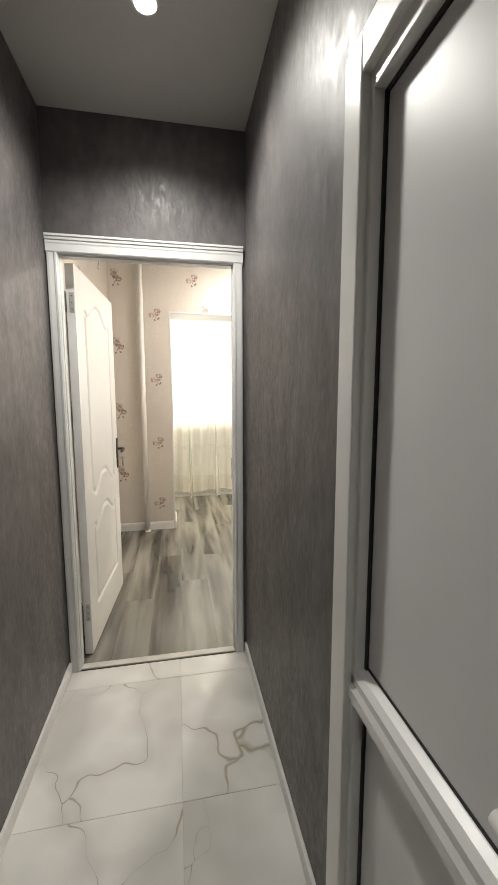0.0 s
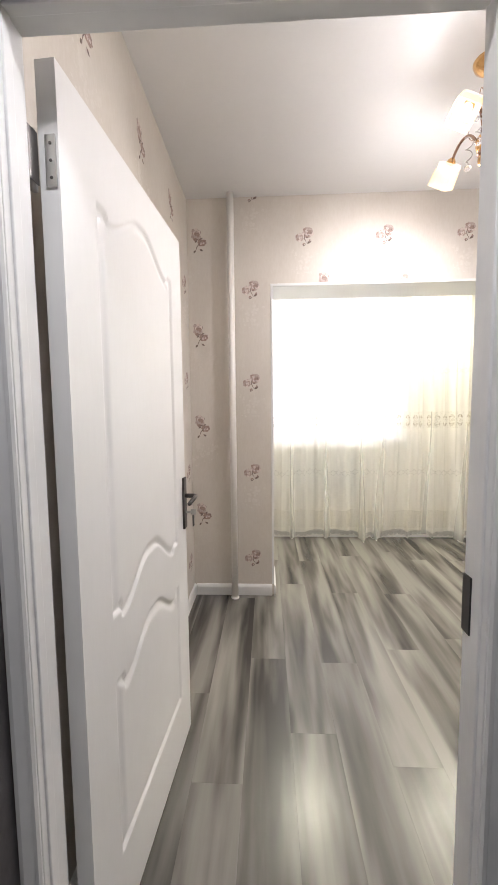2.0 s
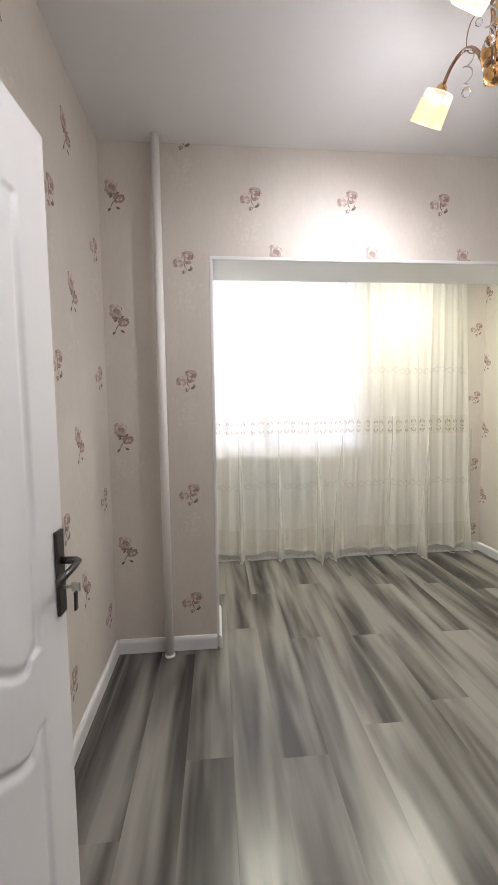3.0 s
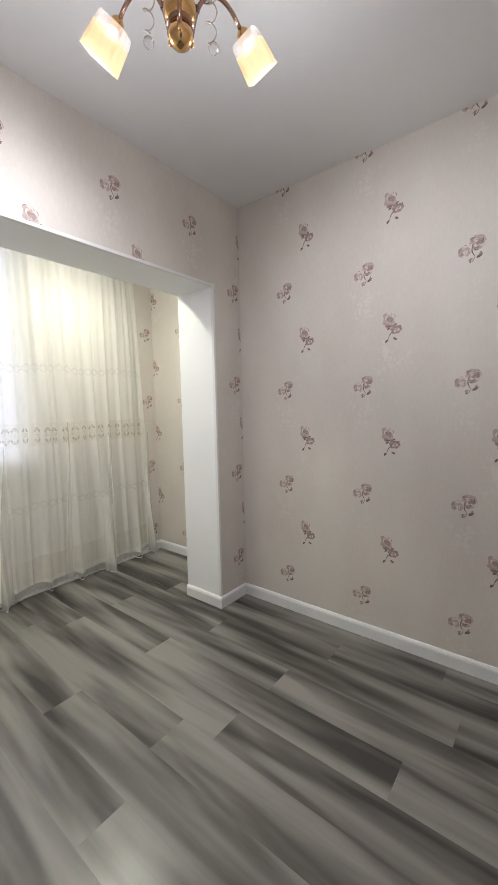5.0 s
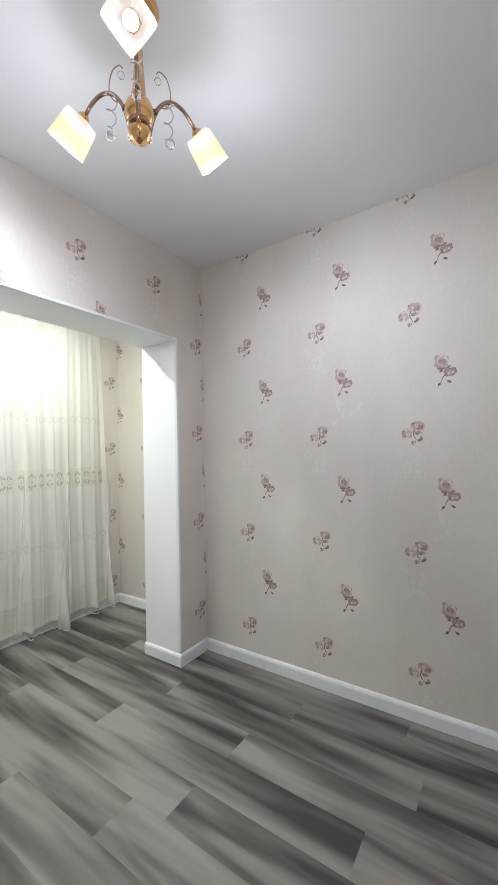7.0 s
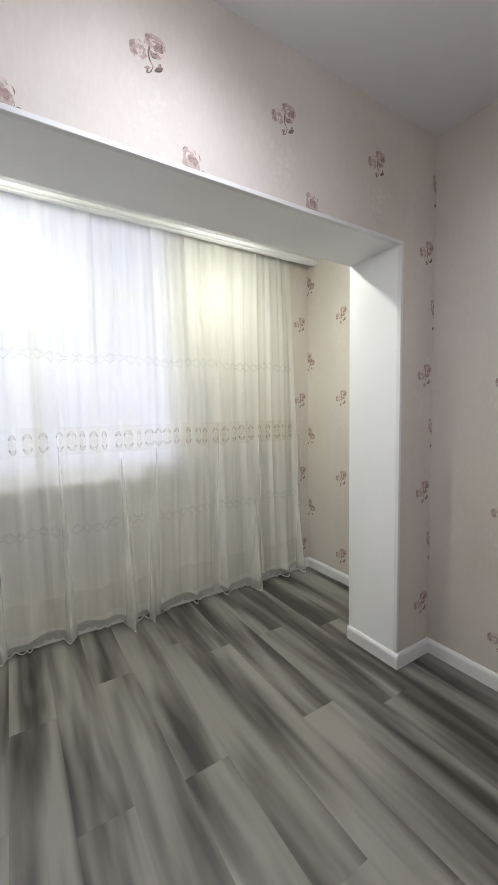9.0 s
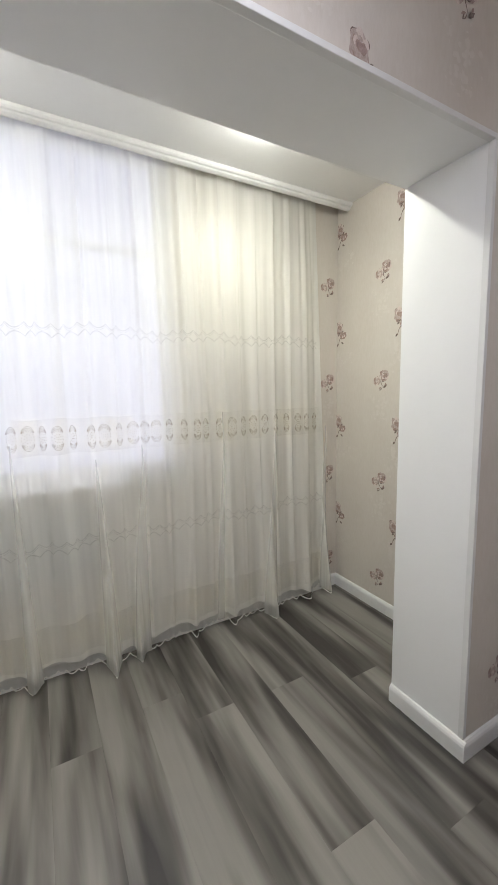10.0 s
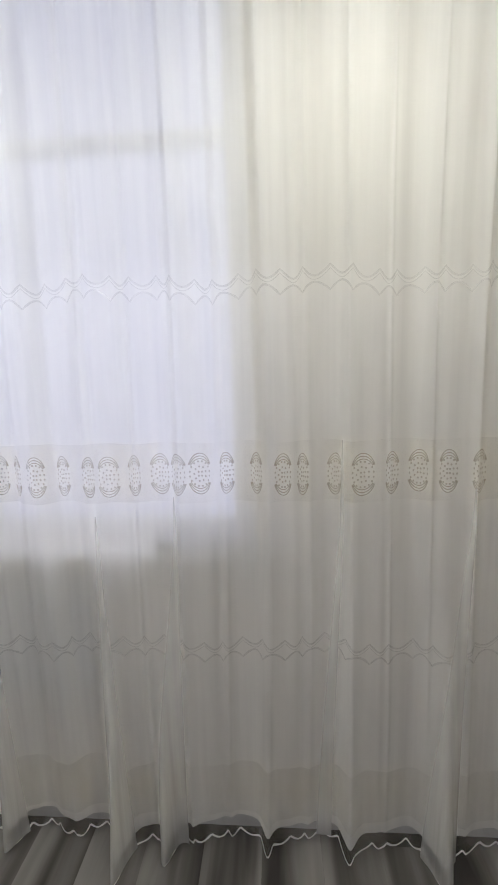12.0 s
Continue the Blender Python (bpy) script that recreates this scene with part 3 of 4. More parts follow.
door = thing("door_1", "white moulded interior door standing open into the room", "door", pose(-0.152, 2.303, 0, 0, 0, -3.6), "structure")
leaf = part("leaf", door_leaf(), M_DOOR, door, smooth=True)
for hz in (1.800, 0.200):
    bm = boxes((-0.006, 0.016, -0.004, 0.0, hz, hz + 0.095), bevel=0.0015)
    hinge = part("hinge", bm, M_STEEL, door, "dark steel butt hinge with screws")
    part("jamb_plate", boxes((-0.0185, -0.016, -0.038, -0.008, hz, hz + 0.095), bevel=0.001), M_GUN, hinge)
    part("knuckle", tube([(-0.028, -0.008, hz - 0.008), (-0.028, -0.008, hz + 0.103)], 0.007, 12), M_STEEL, hinge, smooth=True)
    for k in range(3):
        part("screw", lathe([(0.0032, 0), (0.0032, 0.0012), (0.002, 0.0018)], 8), M_GUN, hinge, at=pose(0.006, -0.004, hz + 0.016 + 0.031 * k, 90, 0, 0))
X0 = LT / 2
plate = part("handle_plate", boxes((X0 + 0.0005, X0 + 0.009, 0.752, 0.790, 0.895, 1.105), bevel=0.003), M_GUN, door, "dark metal lock plate")
part("lever", tube([(X0 + 0.008, 0.771, 1.03), (X0 + 0.045, 0.771, 1.03), (X0 + 0.052, 0.766, 1.03), (X0 + 0.054, 0.74, 1.028), (X0 + 0.055, 0.66, 1.024)],
                   lambda s: 0.009 if s < 0.4 else 0.008, 12), M_GUN, door, "dark metal lever handle", smooth=True)
key = part("key", boxes((X0 + 0.009, X0 + 0.036, 0.7695, 0.7725, 0.959, 0.967)), M_STEEL, door, "key left in the lock")
part("key_bow", boxes((X0 + 0.030, X0 + 0.052, 0.7685, 0.7735, 0.952, 0.974), bevel=0.002), M_STEEL, key)
part("hanging_key", boxes((X0 + 0.038, X0 + 0.043, 0.760, 0.776, 0.905, 0.952), bevel=0.002), M_GUN, key)
part("far_handle_plate", boxes((-X0 - 0.009, -X0 - 0.0005, 0.752, 0.790, 0.895, 1.105), bevel=0.003), M_GUN, door)

# ---------------------------------------------------------------- plastic door in the hall
pvc = thing("door_2", "closed white plastic door with grey panels", "door", kind="structure")
FW = 0.072
bm = boxes((HR - 0.012, HR + 0.060, DY1 - FW, DY1, 0.0, DZ), (HR - 0.012, HR + 0.060, DY0, DY0 + FW, 0.0, DZ), (HR - 0.012, HR + 0.060, DY0 + FW, DY1 - FW, DZ - FW, DZ), bevel=0.004)
part("outer_frame", bm, M_PVC, pvc)
IY0, IY1 = DY0 + FW, DY1 - FW
bm = boxes((HR + 0.004, HR + 0.050, IY1 - 0.014, IY1 + 0.001, 0.06, DZ - FW), (HR + 0.004, HR + 0.050, IY0 - 0.001, IY0 + 0.014, 0.06, DZ - FW),
           (HR + 0.004, HR + 0.050, IY0 + 0.014, IY1 - 0.014, DZ - FW - 0.034, DZ - FW + 0.001), bevel=0.003)
part("glazing_bead", bm, M_PVC, pvc)
rail = bmesh.new()
prof = [(HR + 0.040, 0.748), (HR + 0.004, 0.748), (HR - 0.002, 0.754), (HR - 0.002, 0.778), (HR + 0.004, 0.790), (HR + 0.004, 0.806), (HR + 0.014, 0.818), (HR + 0.028, 0.824), (HR + 0.040, 0.824)]
ra = [rail.verts.new((x, IY0, z)) for x, z in prof]
rb = [rail.verts.new((x, IY1, z)) for x, z in prof]
for i in range(len(prof)):
    rail.faces.new((ra[i], ra[(i + 1) % len(prof)], rb[(i + 1) % len(prof)], rb[i]))
rail.faces.new(ra)
rail.faces.new(rb[::-1])
bmesh.ops.recalc_face_normals(rail, faces=rail.faces)
part("middle_rail", rail, M_PVC, pvc)
part("upper_panel", boxes((HR + 0.032, HR + 0.046, IY0 + 0.010, IY1 - 0.010, 0.824, DZ - FW - 0.03)), M_PANEL, pvc, "satin grey upper panel")
part("lower_panel", boxes((HR + 0.032, HR + 0.046, IY0 + 0.010, IY1 - 0.010, 0.03, 0.748)), M_PANEL, pvc, "satin grey lower panel")
part("gasket", boxes((HR + 0.026, HR + 0.034, IY1 - 0.021, IY1 - 0.013, 0.06, DZ - FW - 0.03), (HR + 0.026, HR + 0.034, IY0 + 0.014, IY1 - 0.022, DZ - FW - 0.041, DZ - FW - 0.033),
                     (HR + 0.030, HR + 0.036, IY0 + 0.012, IY1 - 0.022, 0.8245, 0.830)), M_GASKET, pvc, "black rubber gasket")
part("lever", tube([(HR + 0.0, 0.40, 0.975), (HR - 0.040, 0.40, 0.975), (HR - 0.046, 0.41, 0.975), (HR - 0.044, 0.530, 0.972)], 0.010, 12), M_PVC, pvc, "white lever handle", smooth=True)
part("lever_plate", boxes((HR - 0.006, HR + 0.033, 0.385, 0.415, 0.88, 1.06), bevel=0.003), M_PVC, pvc)

# ---------------------------------------------------------------- window behind the curtain
win = thing("window_1", "white plastic window with a transom behind sheer curtain", "window", kind="structure")
FY0, FY1 = YN + 0.07, YN + 0.13
part("window_frame", boxes((WL, WL + 0.06, FY0, FY1, WB, WT), (WR - 0.06, WR, FY0, FY1, WB, WT), (WL + 0.06, WR - 0.06, FY0, FY1, WB, WB + 0.06), (WL + 0.06, WR - 0.06, FY0, FY1, WT - 0.06, WT), bevel=0.004), M_PVC, win)
part("transom", boxes((WL + 0.06, WR - 0.06, FY0, FY1, 2.195, 2.225), bevel=0.004), M_PVC, win)
part("mullion", boxes((0.75, 0.81, FY0 + 0.001, FY1 - 0.001, WB + 0.06, 2.18), bevel=0.004), M_PVC, win)
for x0, x1, z0, z1 in ((WL + 0.055, 0.755, WB + 0.055, 2.20), (0.805, WR - 0.055, WB + 0.055, 2.20), (WL + 0.055, WR - 0.055, 2.22, WT - 0.055)):
    pane = part("pane", boxes((x0, x1, FY0 + 0.028, FY0 + 0.034, z0, z1)), M_GLASS, win)
    pane.visible_shadow = False
part("window_sill", boxes((WL - 0.03, 1.74, YN - 0.050, YN + 0.07, WB - 0.030, WB - 0.001), bevel=0.006), M_PVC, win)
structure("backdrop", boxes((-6, 8, 9.0, 9.05, -2, 7)), M_OUT, "bright overcast daylight outside the window", "sky")
structure("ground", boxes((-60, 60, 5.9, 120, -0.5, -0.4)), M_JOINT, "pale ground outside the building", "ground")
tagged(part("storage_box", boxes((1.388, 1.705, YN - 0.048, YN + 0.055, WB, WB + 0.042), bevel=0.004), M_CARD), "flat grey box lying on the window sill", "box")

rad = thing("radiator", "grey panel radiator under the window behind the curtain", "radiator")
part("panel", boxes((0.44, 1.22, YN - 0.038, YN - 0.012, 0.53, 0.90), bevel=0.006), M_RAD, rad)
for k in range(18):
    part("fin", boxes((0.46 + k * 0.042, 0.485 + k * 0.042, YN - 0.043, YN - 0.037, 0.56, 0.87), bevel=0.002), M_RAD, rad)
part("bracket", boxes((0.59, 0.63, YN - 0.0125, YN, 0.57, 0.86)), M_RAD, rad)
part("bracket", boxes((1.03, 1.07, YN - 0.0125, YN, 0.57, 0.86)), M_RAD, rad)

# ---------------------------------------------------------------- curtain
rng = random.Random(5)
CX0, CX1, CTOP = -0.20, 2.690, 2.74
PH = [rng.uniform(0, 6.28) for _ in range(12)]
DEEP = [(0.19, 0.05, 0.07), (0.51, 0.035, 0.05), (0.87, 0.04, 0.06), (1.245, 0.038, 0.115), (1.39, 0.026, 0.08), (1.71, 0.03, 0.03), (1.97, 0.03, 0.04), (2.240, 0.030, 0.085), (2.51, 0.025, 0.05), (2.665, 0.022, 0.10)]


def fold(x, z):
    """How far the cloth bulges towards the room at x, z."""
    s = x + 0.012 * math.sin(1.9 * z + 5 * x)
    big = math.sin(2 * math.pi * s / 0.235 + PH[0] + 1.3 * math.sin(2.1 * s + PH[1]))
    mid = 1.0 - 2.0 * abs(math.sin(math.pi * s / 0.127 + PH[2] + 0.85 * math.sin(3.3 * s + PH[3]))) ** 0.75
    tiny = math.sin(2 * math.pi * s / 0.061 + PH[4] + 2.0 * math.sin(4.7 * s + PH[5]))
    h = min(max(z / 2.7, 0.0), 1.0)
    f = 0.013 * big * (1 - 0.3 * h) + 0.007 * mid + (0.0012 + 0.0022 * h) * tiny
    k = max(0.0, 1 - z / 1.45)
    for c, w, d in DEEP:
        f += d * k * k * (0.55 + 0.45 * k) * math.exp(-((x - c) / (w * (1.25 - 0.45 * k))) ** 2)
    return f


def hem_z(x):
    f = 0.0
    for c, w, d in DEEP:
        f = max(f, min(1.0, d / 0.07) * math.exp(-((x - c) / (w * 1.1)) ** 2))
    return 0.042 + 0.010 * math.sin(7.3 * x + 1.0) + 0.004 * math.sin(17 * x) - 0.024 * f


def cloth(x, z, lift=0.0):
    h = min(max(z / 2.7, 0.0), 1.0)
    y = 5.572 + 0.030 * h ** 2 + 0.028 * min(max((x - 2.45) / 0.2, 0.0), 1.0) - fold(x, z) - lift
    wave_x = 0.006 * math.cos(2 * math.pi * x / 0.118 + PH[2])
    return Vector((x + wave_x + max(0.0, x - 2.24) / 0.41 * (0.056 - 0.074 * h), min(y, 5.632), z))


def cloth_sheet(z_of_low, z_of_high, rows, cols, lift=0.0, x0=CX0, x1=CX1):
    bm = bmesh.new()
    grid = []
    for i in range(cols + 1):
        x = x0 + (x1 - x0) * i / cols
        lo, hi = z_of_low(x), z_of_high(x)
        grid.append([bm.verts.new(cloth(x, lo + (hi - lo) * j / rows, lift)) for j in range(rows + 1)])
    for i in range(cols):
        for j in range(rows):
            bm.faces.new((grid[i][j], grid[i + 1][j], grid[i + 1][j + 1], grid[i][j + 1]))
    return bm


curtain = thing("sheer_curtain", "cream sheer voile curtain with embroidered bands before the window", "curtain", pose(0, 0, 0))


PLEATS = [(1.408, 0.036), (1.245, 0.044), (2.240, 0.038), (0.88, 0.034), (1.890, 0.018), (2.655, 0.024), (0.52, 0.03)]


def pleat_sheet(c, w, top):
    """A narrow doubled fold of cloth running down the curtain, wider towards the floor."""
    bm = bmesh.new()
    rows, cols = 90, 24
    grid = []
    low = hem_z(c)
    for j in range(rows + 1):
        z = low + (top - low) * j / rows
        wj = w * (1 - j / rows) ** 0.8 * (1.05 + 0.10 * math.sin(3.1 * z + 9 * c)) + 0.002
        lean = 0.05 * min(max(z / 1.1, 0.0), 1.0) ** 1.5 * (1 if c > 1.34 else -0.4)
        grid.append([bm.verts.new(cloth(c + lean + wj * (2 * i / cols - 1), z, 0.14 * wj * (1 - (2 * i / cols - 1) ** 2) + 0.004 + 0.004 * (1 - j / rows))) for i in range(cols + 1)])
    for j in range(rows):
        for i in range(cols):
            bm.faces.new((grid[j][i], grid[j][i + 1], grid[j + 1][i + 1], grid[j + 1][i]))
    return bm


for c, w in PLEATS:
    part("pleat", pleat_sheet(c, w, 1.10 + 0.3 * ((c * 7.3) % 1.0)), M_PLEAT, curtain, smooth=True)


def ruffle_top(x):
    return hem_z(x) + 0.050 + 0.010 * math.sin(9 * x)


part("voile", cloth_sheet(ruffle_top, lambda x: CTOP, 60, 640), M_SHEER, curtain, smooth=True)
part("ruffle", cloth_sheet(hem_z, ruffle_top, 5, 640), M_RUFFLE, curtain, "dark transparent organza hem", smooth=True)
part("band", cloth_sheet(lambda x: 1.168 + 0.002 * math.sin(40 * x), lambda x: 1.340 + 0.003 * math.sin(31 * x), 5, 640, 0.002), M_BAND, curtain, "beige embroidered band", smooth=True)


def ribbon(bm, pts, width, lift=0.004):
    """A thin stitched line laid on the cloth along (x, z) points."""
    prev = None
    for i, (x, z) in enumerate(pts):
        xa, za = pts[max(i - 1, 0)]
        xb, zb = pts[min(i + 1, len(pts) - 1)]
        ln = math.hypot(xb - xa, zb - za) or 1.0
        nx, nz = -(zb - za) / ln, (xb - xa) / ln
        cur = [bm.verts.new(cloth(x + nx * width / 2, z + nz * width / 2, lift)), bm.verts.new(cloth(x - nx * width / 2, z - nz * width / 2, lift))]
        if prev:
            bm.faces.new((prev[0], cur[0], cur[1], prev[1]))
        prev = cur


def arc(cx, cz, rx, rz, a0, a1, n):
    return [(cx + rx * math.cos(radians(a0 + (a1 - a0) * i / n)), cz + rz * math.sin(radians(a0 + (a1 - a0) * i / n))) for i in range(n + 1)]


def medallion(cx, cz, w):
    """Two oval rings of eyelets round a centre one, with three nested arcs above and below."""
    bm = bmesh.new()
    for n, q, h in ((16, 1.0, 0.036), (9, 0.58, 0.021), (4, 0.22, 0.008)):
        for k in range(n):
            a = 2 * math.pi * (k + 0.5) / n
            x, z = cx + q * w * math.cos(a), cz + h * math.sin(a)
            ribbon(bm, [(x, z - 0.0024), (x, z + 0.0024)], 0.0030)
    for k in range(3):
        r, h = w * (1.10 + 0.06 * k), 0.043 + 0.008 * k
        ribbon(bm, arc(cx, cz, r, h, 35 - 4 * k, 145 + 4 * k, 10), 0.0022)
        ribbon(bm, arc(cx, cz, r, h, 215 - 4 * k, 325 + 4 * k, 10), 0.0022)
    return part("medallion", bm, M_DOTS, curtain)


mx = CX0 + 0.05
while mx < CX1 - 0.03:
    medallion(mx, 1.248 + 0.004 * math.sin(9 * mx), rng.uniform(0.017, 0.025))
    mx += rng.uniform(0.058, 0.085)


def scallop_band(zc):
    """Two rows of shallow scallops facing one another, each a continuous stitched line."""
    rows = ([], [], [])
    x = CX0 + 0.02
    while x < CX1 - 0.06:
        w = rng.uniform(0.050, 0.066)
        for i in range(8):
            q = x + w * i / 8
            up = 0.010 * math.sin(11 * q) + 0.006 * math.sin(27 * q)
            dip = 0.024 * math.sin(math.pi * i / 8)
            for row, z in zip(rows, (zc + 0.030 + up - dip, zc - 0.034 + up + dip, zc + 0.020 + up - dip)):
                row.append((q, z))
        x += w
    for row, wide in zip(rows, (0.0055, 0.0055, 0.0025)):
        bm = bmesh.new()
        ribbon(bm, row, wide)
        part("scalloped_stitching", bm, M_STITCH, curtain)


part("lower_band", cloth_sheet(lambda x: 0.125, lambda x: 0.31 + 0.008 * math.sin(23 * x), 4, 640, 0.002), M_MOTIF, curtain, "beige embroidered band", smooth=True)
scallop_band(1.760)
scallop_band(0.715)


def lace():
    bm = bmesh.new()
    x = CX0
    while x < CX1 - 0.02:
        w = rng.uniform(0.046, 0.058)
        ribbon(bm, [(x + w * i / 8, hem_z(x + w * i / 8) + 0.012 - 0.022 * math.sin(math.pi * i / 8)) for i in range(9)], 0.0062, 0.003)
        x += w
    return bm


part("lace_edge", lace(), M_LACE, curtain, "white scalloped lace edge")
track = part("track", boxes((CX0, CX1 + 0.05, 5.585, 5.605, CTOP + 0.005, CTOP + 0.060)), M_TRIM, curtain, "white ceiling curtain track")

# ---------------------------------------------------------------- pipe, socket, downlights
pipe = thing("heating_pipe", "cream painted vertical heating pipe in the corner", "pipe", pose(0.016, 4.262, 0))
part("riser", tube([(0, 0, 0.0), (0, 0, 1.4), (0, 0, ROOM_Z + 0.02)], 0.0235, 20), M_PIPE, pipe, smooth=True)
part("floor_collar", lathe([(0.030, 0.0), (0.030, 0.006), (0.025, 0.012)], 20), M_PIPE, pipe)

sock = thing("wall_socket", "black square power socket on the wallpapered wall", "socket", pose(XR, 2.314, 0.835, 0, 0, -90))
part("cover", boxes((-0.041, 0.041, -0.010, 0, -0.041, 0.041), bevel=0.003), M_BLACK, sock)
part("insert", boxes((-0.029, 0.029, -0.013, -0.0095, -0.029, 0.029), bevel=0.002), M_BLACK, sock)


def downlight(x, y, z):
    ob = thing("downlight", "small round recessed ceiling downlight, switched on", "downlight", pose(x, y, z), group="recessed downlights")
    part("rim", lathe([(0.034, -0.001), (0.036, -0.006), (0.044, -0.005), (0.046, 0.0)], 28), M_TRIM, ob)
    part("lens", lathe([(0.030, -0.0075), (0.033, -0.0065), (0.033, -0.0062)], 24), M_LED, ob, "glowing lens")
    return ob


# the last fixture, at x 0.64, is assumed, to go with the added lamps
for x, y, z in ((0.274, 1.66, HALL_Z), (0.25, 0.20, HALL_Z), (1.97, 5.09, BAL_Z), (0.64, 5.09, BAL_Z)):
    downlight(x, y, z)

# ---------------------------------------------------------------- chandelier
chan = thing("chandelier", "gold three-armed chandelier with amber glass shades and crystals", "chandelier", Matrix.Translation(CH) @ Matrix.Scale(1.08, 4))
TOP = (ROOM_Z - CH.z) / 1.08 - 0.001
part("canopy", lathe([(0.010, TOP - 0.05), (0.030, TOP - 0.042), (0.052, TOP - 0.022), (0.060, TOP - 0.004), (0.060, TOP)], 28), M_GOLD, chan, smooth=True)
part("stem", lathe([(0.016, 2.44), (0.020, 2.46), (0.018, 2.50), (0.015, 2.54), (0.011, 2.60), (0.008, 2.66), (0.0065, TOP - 0.045)], 20), M_GOLD, chan, smooth=True)
part("body", lathe([(0.016, 2.392), (0.028, 2.394), (0.036, 2.402), (0.041, 2.418), (0.041, 2.432), (0.036, 2.448), (0.026, 2.462), (0.017, 2.472)], 28), M_GOLD, chan, smooth=True)
part("collar", lathe([(0.030, 2.384), (0.034, 2.387), (0.035, 2.391), (0.033, 2.395), (0.028, 2.397)], 28), M_COPPER, chan, "dark bronze collar", smooth=True)
part("finial", lathe([(0.002, 2.334), (0.012, 2.337), (0.024, 2.346), (0.031, 2.360), (0.031, 2.372), (0.027, 2.381), (0.020, 2.386)], 28), M_GOLD, chan, smooth=True)


def bezier(p0, p1, p2, p3, n):
    out = []
    for i in range(n + 1):
        t = i / n
        out.append((1 - t) ** 3 * Vector(p0) + 3 * (1 - t) ** 2 * t * Vector(p1) + 3 * (1 - t) * t * t * Vector(p2) + t ** 3 * Vector(p3))
    return out


def shade_mesh(r0, r1, length, wall, top=0.0):
    """Open square glass sleeve along -z with rounded corners; closed above unless it begins at a lower top."""
    bm = bmesh.new()
    n = 40
    loops = []
    head = ((r0 - wall, -top), (r0, -top)) if top else ((r0 * 0.45, 0.0), (r0 * 0.96, -0.004), (r0, -0.010))
    for r, z in (*head, ((r0 + r1) / 2, -(top + length) / 2), (r1, -length), (r1 - wall, -length), (r0 - wall, -top - 0.013)):
        row = []
        for k in range(n):
            a = 2 * math.pi * k / n
            c, s = math.cos(a), math.sin(a)
            q = 1.0 / (abs(c) ** 12 + abs(s) ** 12) ** (1 / 12)
            row.append(bm.verts.new((r * q * c, r * q * s, z)))
        loops.append(row)
    for a, b in zip(loops, loops[1:]):
        for k in range(n):
            bm.faces.new((a[k], a[(k + 1) % n], b[(k + 1) % n], b[k]))
    bmesh.ops.recalc_face_normals(bm, faces=bm.faces)
    return bm


def crystal(r):
    bm = bmesh.new()
    bmesh.ops.create_icosphere(bm, subdivisions=2, radius=r * 1.15)
    return bm


